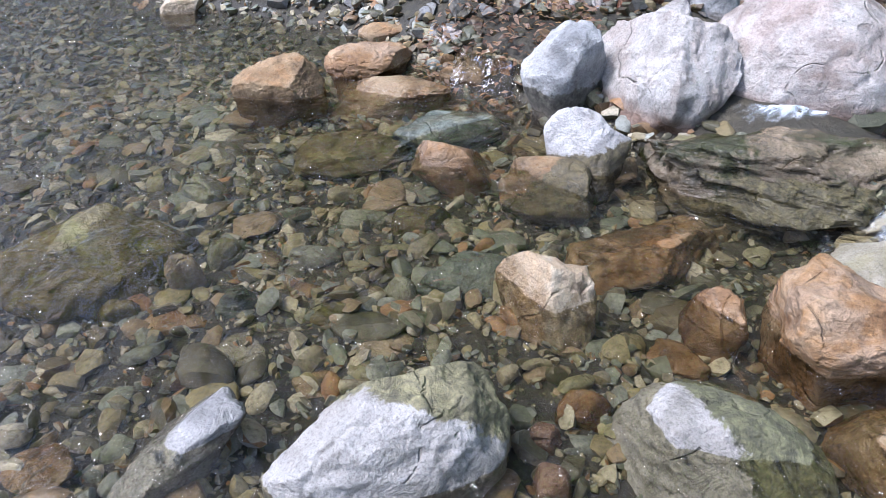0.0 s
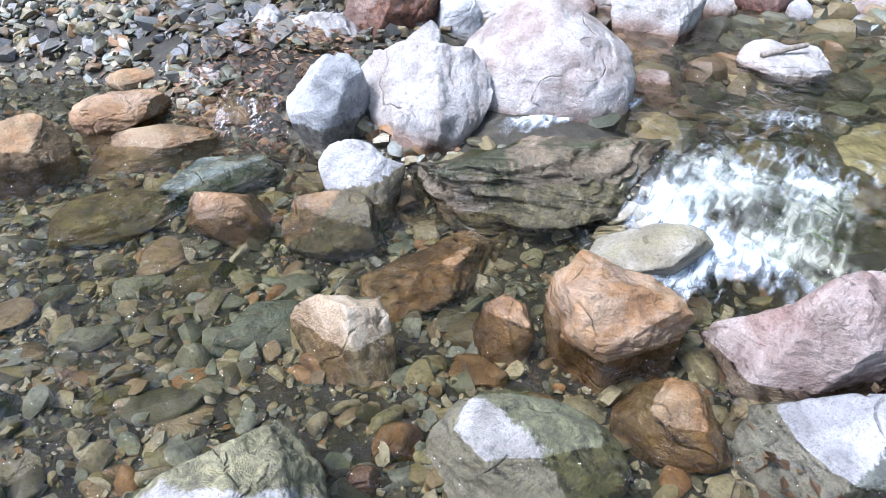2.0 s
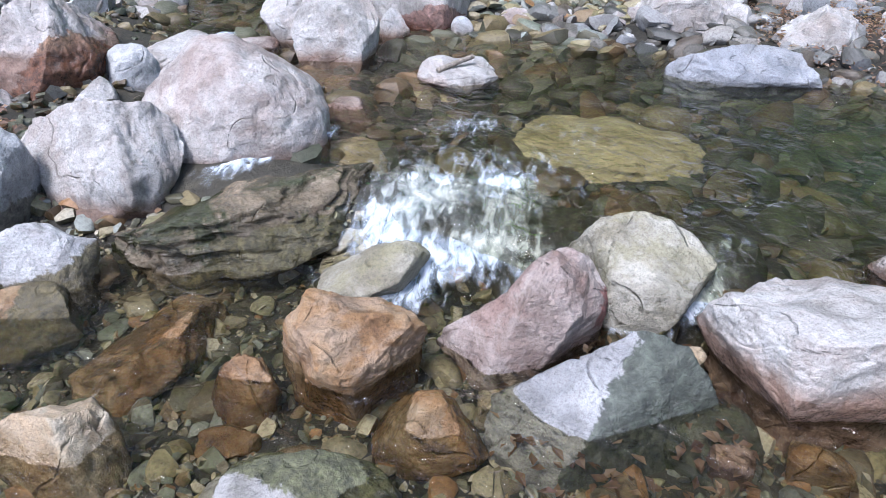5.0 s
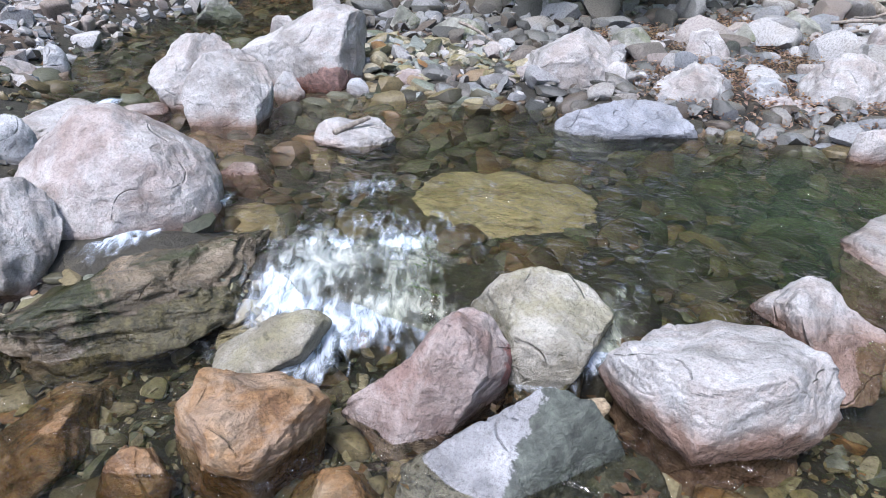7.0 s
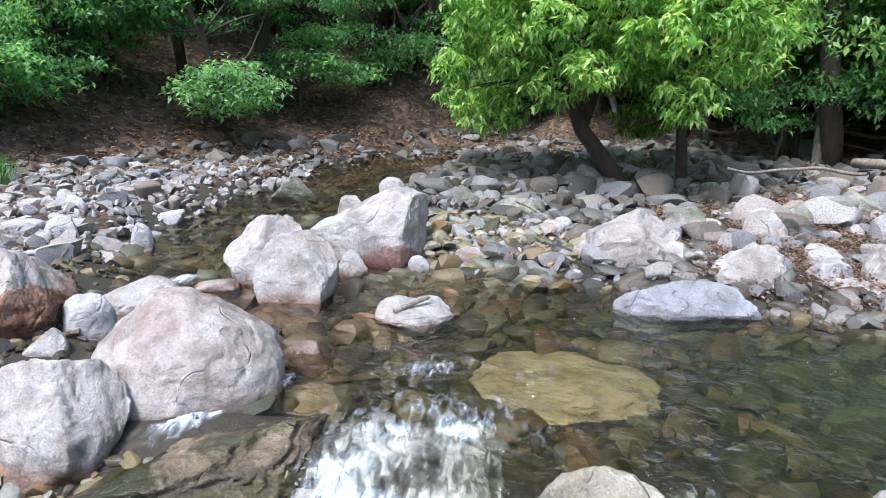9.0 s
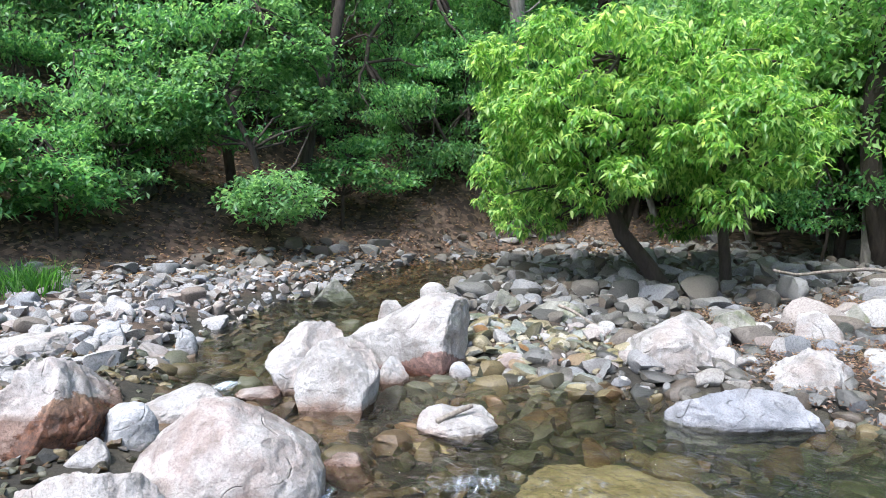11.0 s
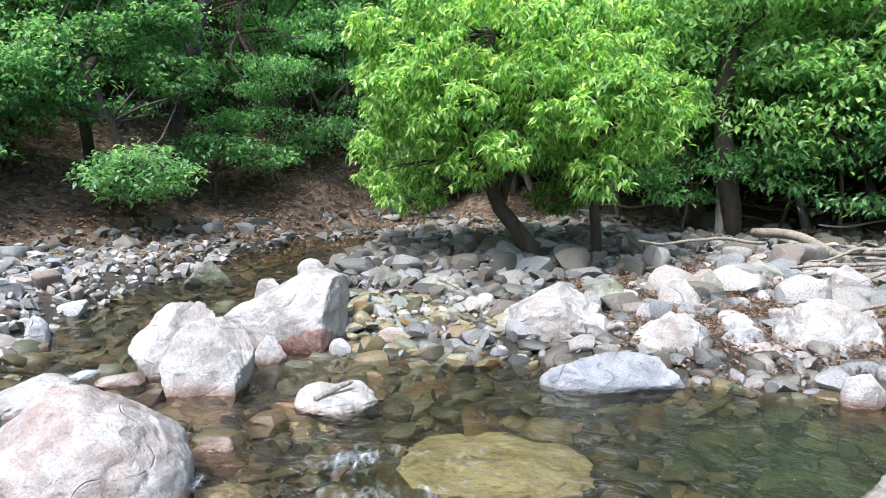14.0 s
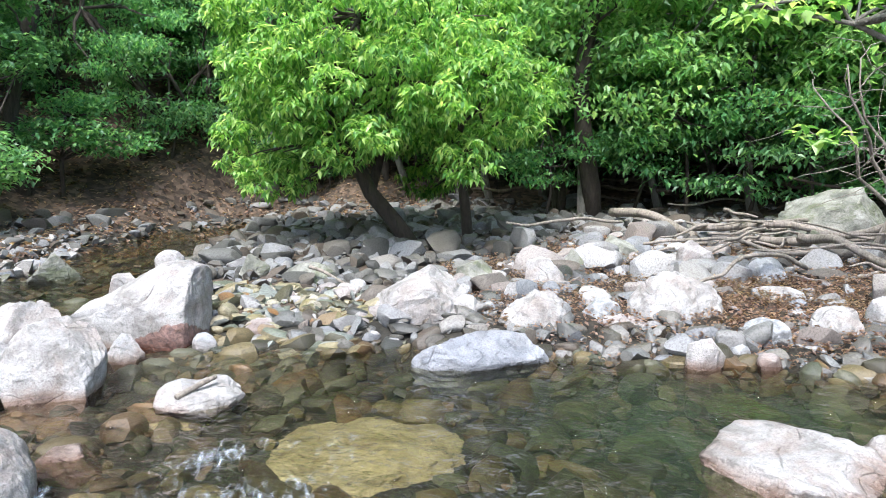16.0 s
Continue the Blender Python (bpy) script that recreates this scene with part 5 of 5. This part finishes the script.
for r0, step, big in ((15.6, 10.5, 0.8), (17.5, 8.5, 1.0), (20.0, 7.5, 1.15), (24.0, 7.5, 1.5), (29.0, 8.0, 1.8), (36.0, 8.0, 2.2)):
    for az in np.arange(13, -112, -step):
        a, r = radians(az + rng.uniform(-2.5, 2.5)), r0 + rng.uniform(-0.8, 1.2)
        x, y = -r * math.sin(a), r * math.cos(a)
        copy_thing((wood if r0 < 22 else tall)[rng.integers(6)], pose(x, y, land_at(x, y), 0, 0, rng.uniform(0, 360)) @ Matrix.Scale(big * rng.uniform(0.85, 1.15), 4))
for az in np.arange(-58, -112, -4.5):
    a, r = radians(az + rng.uniform(-1.5, 1.5)), 18.6 + rng.uniform(-1.0, 1.0)
    x, y = -r * math.sin(a), r * math.cos(a)
    copy_thing(wood[rng.integers(6)], pose(x, y, land_at(x, y), 0, 0, rng.uniform(0, 360)))
# unseen trees added behind the camera to close the place and block low sky
for r0, step, big in ((20.0, 9.0, 1.4),):
    for az in list(np.arange(150, 250, step)):
        a, r = radians(az + rng.uniform(-3, 3)), r0 + rng.uniform(-1.0, 1.0)
        x, y = -r * math.sin(a), r * math.cos(a)
        copy_thing(tall[rng.integers(6)], pose(x, y, land_at(x, y), 0, 0, rng.uniform(0, 360)) @ Matrix.Scale(big, 4))
bush = []
for k in range(4):
    rng = np.random.default_rng(160 + k)
    blobs = [(rng.uniform(-0.9, 0.9), rng.uniform(-0.9, 0.9), rng.uniform(0.35, 1.9), rng.uniform(0.3, 0.7), rng.uniform(0.3, 0.7), rng.uniform(0.1, 0.22)) for _ in range(11)]
    stem = bent(rng, (0, 0, -0.2), (0.2, 0.1, 1.8), 0.1, 6)
    bush.append(tree("leafy bush in the undergrowth at the wood edge", (-70 - 6 * k, -135, land_at(-70 - 6 * k, -135)), [(stem, np.linspace(0.03, 0.01, 7))], blobs, 220, 11, 0.095, LEAF_WOOD if k % 2 else LEAF_PALE, BARK, 170 + k, (0.12, 0.12, 0.04), 0.5, 0.5, 14, True, 0.0, category="bush"))
    bush[-1]["group"] = "undergrowth"
rng = np.random.default_rng(15)
for az, r0, many in ((8, 12.0, 7), (-6, 12.0, 6), (-16, 13.0, 5), (-24, 14.0, 3), (-30, 16.0, 3), (-38, 16, 3), (-44, 17, 4), (-52, 16, 4), (-58, 16, 4), (-68, 15.5, 8), (-78, 15.2, 12), (-88, 14.5, 12), (-98, 13.5, 10)):
    for k in range(many):
        a, r = radians(az + rng.uniform(-6, 6)), r0 + rng.uniform(-0.6, 3.0)
        x, y = -r * math.sin(a), r * math.cos(a)
        copy_thing(bush[rng.integers(4)], pose(x, y, land_at(x, y), 0, 0, rng.uniform(0, 360)) @ Matrix.Scale(rng.uniform(0.7, 1.5), 4))
for k in range(90):
    a, r = radians(rng.uniform(-106, -58) if k < 46 else rng.uniform(-100, 14)), rng.uniform(17.0, 25.0) if k < 46 else rng.uniform(17.0, 34.0)
    x, y = -r * math.sin(a), r * math.cos(a)
    copy_thing(bush[rng.integers(4)], pose(x, y, land_at(x, y), 0, 0, rng.uniform(0, 360)) @ Matrix.Scale(rng.uniform(1.6, 2.7), 4))
for k, (x, y) in enumerate(((11.7, 2.9), (13.4, 3.3), (14.4, 1.0), (13.0, -0.9), (15.4, 2.4), (14.9, -1.9), (12.0, -2.6), (13.6, 5.2), (16.6, 0.4), (16.2, -1.0), (17.0, 3.6))):
    rng = np.random.default_rng(260 + k)
    h = rng.uniform(3.5, 4.7)
    trunk = bent(rng, (0, 0, -0.3), (rng.uniform(-0.6, 0.3), rng.uniform(-0.5, 0.5), h), 0.08, 8)
    blobs = [(rng.uniform(-1.7, 1.5), rng.uniform(-1.7, 1.7), 1.55 + h * 0.78 * (m + rng.random()) / 20, rng.uniform(0.6, 1.2), rng.uniform(0.6, 1.2), rng.uniform(0.28, 0.55)) for m in range(20)]
    tree("slender tree with airy light-green leaves behind the driftwood", (x, y, land_at(x, y)), [(trunk, np.linspace(0.09, 0.02, 9))], blobs, 620, 11, 0.15, LEAF_FRESH, BARK_GREY, 270 + k, (0.16, 0.16, 0.06), 0.5, 0.5, 14, True, 0.0)["group"] = "slender trees"


slender = [ob for ob in bpy.data.objects if ob.get("group") == "slender trees"]
rng = np.random.default_rng(77)
for k in range(14):
    a, r = radians(-63 - 3.0 * k + rng.uniform(-1.5, 1.5)), rng.uniform(13.0, 17.5)
    x, y = -r * math.sin(a), r * math.cos(a)
    copy_thing(slender[k % len(slender)], pose(x, y, land_at(x, y), 0, 0, rng.uniform(0, 360)) @ Matrix.Scale(rng.uniform(0.85, 1.15), 4))
for x, y in ((12.9, 1.7), (12.7, 0.2), (13.1, -1.3), (12.6, -2.0), (14.0, 4.2), (13.8, -0.4), (14.2, 2.6), (13.3, -2.9)):
    copy_thing(slender[rng.integers(len(slender))], pose(x, y, land_at(x, y), 0, 0, rng.uniform(0, 360)) @ Matrix.Scale(rng.uniform(0.9, 1.1), 4))


for x, y, k in ((12.2, 1.2, 1.3), (12.0, -0.6, 1.1), (11.6, -1.9, 1.2), (12.6, 2.3, 1.2), (11.9, 3.6, 1.0), (12.5, 0.4, 1.4), (12.3, -1.5, 1.3)):
    copy_thing(bush[rng.integers(4)], pose(x, y, land_at(x, y), 0, 0, rng.uniform(0, 360)) @ Matrix.Scale(k, 4))


def bare_trunk(label, foot, tip, r0, r1, seed, bark):
    rng = np.random.default_rng(seed)
    row = bent(rng, (0, 0, -0.4), Vector(tip) - Vector(foot), 0.06, 9)
    root = new("tree")
    root.location = foot
    part("trunk", mesh_of("trunk", *tube(row, np.linspace(r0, r1, len(row)), 12), bark), root)
    lot = Lot()
    for k in range(7):
        a = row[rng.integers(4, len(row))]
        b = a + np.array((rng.uniform(-1.2, 1.2), rng.uniform(-1.2, 1.2), rng.uniform(0.2, 1.2)))
        limb = bent(rng, a, b, 0.15)
        lot.add(*tube(limb, np.linspace(0.03, 0.006, len(limb)), 6))
    part("brushwood", mesh_of("brushwood", lot.v, lot.f, bark), root)["kind"] = "stuff"
    return tagged(root, label, "tree")


bare_trunk("dark tree trunk rising behind the driftwood", (12.05, 2.75, 0.3), (12.5, 2.6, 7.5), 0.16, 0.11, 41, BARK)
bare_trunk("slim dark trunk beside the driftwood", (12.6, 3.5, 0.3), (12.1, 3.9, 5.0), 0.09, 0.04, 42, BARK)
bare_trunk("dark leaning trunk on the slope", (8.1, 11.9, land_at(8.1, 11.9)), (9.0, 11.8, 8.0), 0.14, 0.09, 43, BARK)
bare_trunk("pale tree trunk on the slope", (12.6, 10.2, land_at(12.6, 10.2)), (12.2, 10.2, 9.5), 0.2, 0.15, 44, BARK_GREY)
bare_trunk("broken dead trunk at the edge of the wood", (13.2, 1.9, 0.35), (13.3, 1.8, 1.7), 0.14, 0.09, 45, BARK)

# ---- small things ----
boulder("flat_stone", "small rounded white stone balanced on the big boulder", (4.33, 4.40, top_of("large pale granite boulder with a small stone balanced on top", 4.33, 4.40, 0.05) - 0.008), (0.23, 0.18, 0.1), -41, 203, "W", 0, 0.0, 0.6, block=0.95, rough=0.5, category="stone")


def stick(label, a, b, r0, r1, seed, name="stick", sag=0.08, material=None, sides=8):
    rng = np.random.default_rng(seed)
    a, b = Vector(a), Vector(b)
    row = bent(rng, (0, 0, 0), b - a, sag, 16)
    ob = new(name, mesh_of(name, *tube(row, np.linspace(r0, r1, len(row)), sides), material or DRIFT))
    ob.location = a
    return tagged(ob, label, name.replace("_", " "))


stick("short weathered stick lying on a wet rock", (3.04, 3.02, 0.07), (3.30, 2.97, 0.12), 0.018, 0.015, 1, sag=0.02)
stick("thin fallen branch between bank rocks", (5.85, 4.15, 0.30), (5.68, 3.30, 0.12), 0.018, 0.012, 2, "branch")
rng = np.random.default_rng(88)
for k in range(52):
    c = np.array((9.2, -0.3)) + rng.normal(size=2) * (1.3, 0.9)
    a, ln = rng.normal(1.0, 0.5), rng.uniform(0.6, 2.2)
    d = np.array((-math.sin(a), math.cos(a))) * ln / 2
    z = land_at(*c) + rng.uniform(0.05, 0.35)
    stick("bleached driftwood branch in a tangled heap", (*(c - d), z - rng.uniform(-0.05, 0.1)), (*(c + d), z + rng.uniform(-0.1, 0.15)), rng.uniform(0.014, 0.038), rng.uniform(0.006, 0.016), 300 + k, "driftwood", 0.06)["group"] = "driftwood heap"
stick("thick bleached driftwood log arching over the bank", (10.9, 2.2, 0.45), (8.9, -0.4, 0.35), 0.07, 0.045, 361, "driftwood", 0.09)
stick("thick bleached driftwood log arching over the bank", (8.9, -0.3, 0.4), (7.6, -1.2, 0.25), 0.055, 0.035, 362, "driftwood", 0.08)
stick("long pale driftwood pole on the bank", (9.6, 0.9, 0.4), (9.3, -2.6, 0.65), 0.05, 0.035, 363, "driftwood", 0.06)
for k in range(40):
    c = np.array((14.2, 1.4)) + rng.normal(size=2) * (0.9, 1.6)
    a, ln = rng.normal(0.2, 0.5), rng.uniform(0.8, 2.6)
    d = np.array((-math.sin(a), math.cos(a))) * ln / 2
    z = land_at(*c) + rng.uniform(0.05, 0.6)
    stick("old brown branch in the flood debris pile", (*(c - d), z), (*(c + d), z + rng.uniform(-0.2, 0.2)), rng.uniform(0.025, 0.06), 0.018, 400 + k, "branch", 0.05, BARK_BROWN)["group"] = "flood debris"


def bare_shrub(label, foot, seed, height=2.2, lean=(-0.3, -0.2), count=26):
    """A leafless shrub: a few stems that fork into thin twigs."""
    rng = np.random.default_rng(seed)
    root = new("shrub")
    root.location = foot
    lot = Lot()
    for k in range(4):
        tip = np.array((lean[0] + rng.uniform(-0.5, 0.5), lean[1] + rng.uniform(-0.7, 0.7), height * rng.uniform(0.6, 1.0)))
        row = bent(rng, (rng.uniform(-0.1, 0.1), rng.uniform(-0.1, 0.1), -0.1), tip, 0.12, 8)
        part("stem", mesh_of("stem", *tube(row, np.linspace(0.03, 0.008, 9), 6), DRIFT), root)
        for j in range(count // 4):
            a = row[rng.integers(3, 9)]
            b = a + np.array((rng.normal(0, 0.35), rng.normal(0, 0.6), rng.normal(0.15, 0.3)))
            tw = bent(rng, a, b, 0.2)
            lot.add(*tube(tw, np.linspace(0.008, 0.0025, len(tw)), 4))
    part("brushwood", mesh_of("brushwood", lot.v, lot.f, DRIFT), root)["kind"] = "stuff"
    return tagged(root, label, "shrub")


bare_shrub("bare grey shrub with twisted twigs on the bank", (8.7, -0.95, 0.2), 51)
bare_shrub("bare grey shrub with twisted twigs on the bank", (9.3, -1.4, 0.25), 52, 2.6, (-0.2, 0.5), 34)
boulder("boulder", "large flat grey boulder behind the driftwood", (10.3, -0.75, 0.3), (1.5, 1.0, 0.6), -92, 207, "G", 6, 0.1, 0.6)
tree("overhanging branch with broad fresh green leaves", (7.6, -1.9, land_at(7.6, -1.9)),
     [(((0.4, -0.6, -0.2), (0.1, -0.2, 1.0), (-0.4, 0.6, 1.8), (-0.9, 1.4, 2.2), (-1.2, 2.1, 2.35)), (0.05, 0.04, 0.03, 0.02, 0.008))],
     [(-1.2, 1.9, 2.35, 0.35, 0.5, 0.14), (-0.9, 1.1, 2.5, 0.4, 0.6, 0.2), (-0.6, 0.2, 2.5, 0.5, 0.7, 0.3), (-1.1, 1.6, 1.35, 0.12, 0.15, 0.1)],
     90, 7, 0.13, LEAF_BRIGHT, BARK_GREY, 53, (0.09, 0.09, 0.04), 0.25, 0.6, 24)


def litter(label, centre, radius, count, seed, size=0.05, up=0.01):
    rng = np.random.default_rng(seed)
    a, r = rng.uniform(0, 6.28, count), np.sqrt(rng.random(count)) * radius
    x, y = centre[0] + r * np.cos(a), centre[1] + r * np.sin(a)
    z = np.maximum(land(x, y), -9) + up + rng.uniform(0, 0.03, count)
    v, f = leaves(rng, np.stack([x, y, z], -1), (0.02, 0.02, 0.01), 1, size, 0.0, 0.55)
    return tagged(new("dead_leaves", mesh_of("dead_leaves", v, f, DEAD_LEAF, False)), label, "leaf litter", kind="stuff")


litter("brown dead leaves on the bank between rocks", (7.3, 0.9), 2.4, 15000, 1, 0.042, 0.03)
litter("brown dead leaves on the bank between rocks", (6.4, -0.5), 1.1, 3500, 2, 0.042, 0.03)
litter("brown leaf litter on the slope", (6.5, 12.6), 4.0, 5000, 3, 0.10, 0.03)
litter("brown leaf litter on the slope", (12.5, 9.5), 3.5, 3000, 4, 0.10, 0.03)


def grass_clump(label, foot, seed, count=420, height=0.45, radius=0.5):
    rng = np.random.default_rng(seed)
    a, r = rng.uniform(0, 6.28, count), np.sqrt(rng.random(count)) * radius
    b = np.stack([r * np.cos(a), r * np.sin(a), np.zeros(count) - 0.03], -1)
    d = np.stack([rng.normal(0, 0.3, count), rng.normal(0, 0.3, count), np.ones(count)], -1) * height * rng.uniform(0.5, 1.1, count)[:, None]
    s = np.stack([np.cos(a + 1.5), np.sin(a + 1.5), np.zeros(count)], -1) * 0.006
    m = b + d * 0.6
    t = b + d + np.stack([d[:, 0], d[:, 1], -0.3 * np.abs(d[:, 0] + d[:, 1])], -1) * 0.5
    v = np.stack([b - s, b + s, m + s, m - s, t], 1).reshape(-1, 3)
    f = []
    for k in range(count):
        f += [(5 * k, 5 * k + 1, 5 * k + 2, 5 * k + 3), (5 * k + 3, 5 * k + 2, 5 * k + 4)]
    ob = new("grass", mesh_of("grass", v, f, GRASS, False))
    ob.location = foot
    return tagged(ob, label, "grass", kind="stuff")


grass_clump("tuft of green grass at the back of the bar", (2.45, 9.9, land_at(2.45, 9.9)), 1)
litter("dark red-brown leaves caught in the wet gaps", (0.35, 3.75), 0.5, 500, 5, 0.05, 0.06)
litter("dark red-brown leaves caught in the wet gaps", (1.62, 0.75), 0.4, 260, 6, 0.05, 0.1)
# dark boulder on the slope with flat stones piled on it
boulder("boulder", "dark boulder half buried in the wooded slope", (5.05, 13.3, land_at(5.05, 13.3) - 0.35), (0.95, 0.8, 0.55), -21, 208, "D", 6, 0.0, 0.8)
for k in range(6):
    boulder("flat_stone", "flat grey stone in a small pile on the slope", (4.93 + 0.02 * (k % 2), 13.25, land_at(5.05, 13.3) + 0.15 + 0.06 * k), (0.42 - 0.05 * k, 0.36 - 0.03 * k, 0.07), -21 + 15 * k, 210 + k, "G", 3, 0.0, 0.95, category="stone")["group"] = "stone pile"
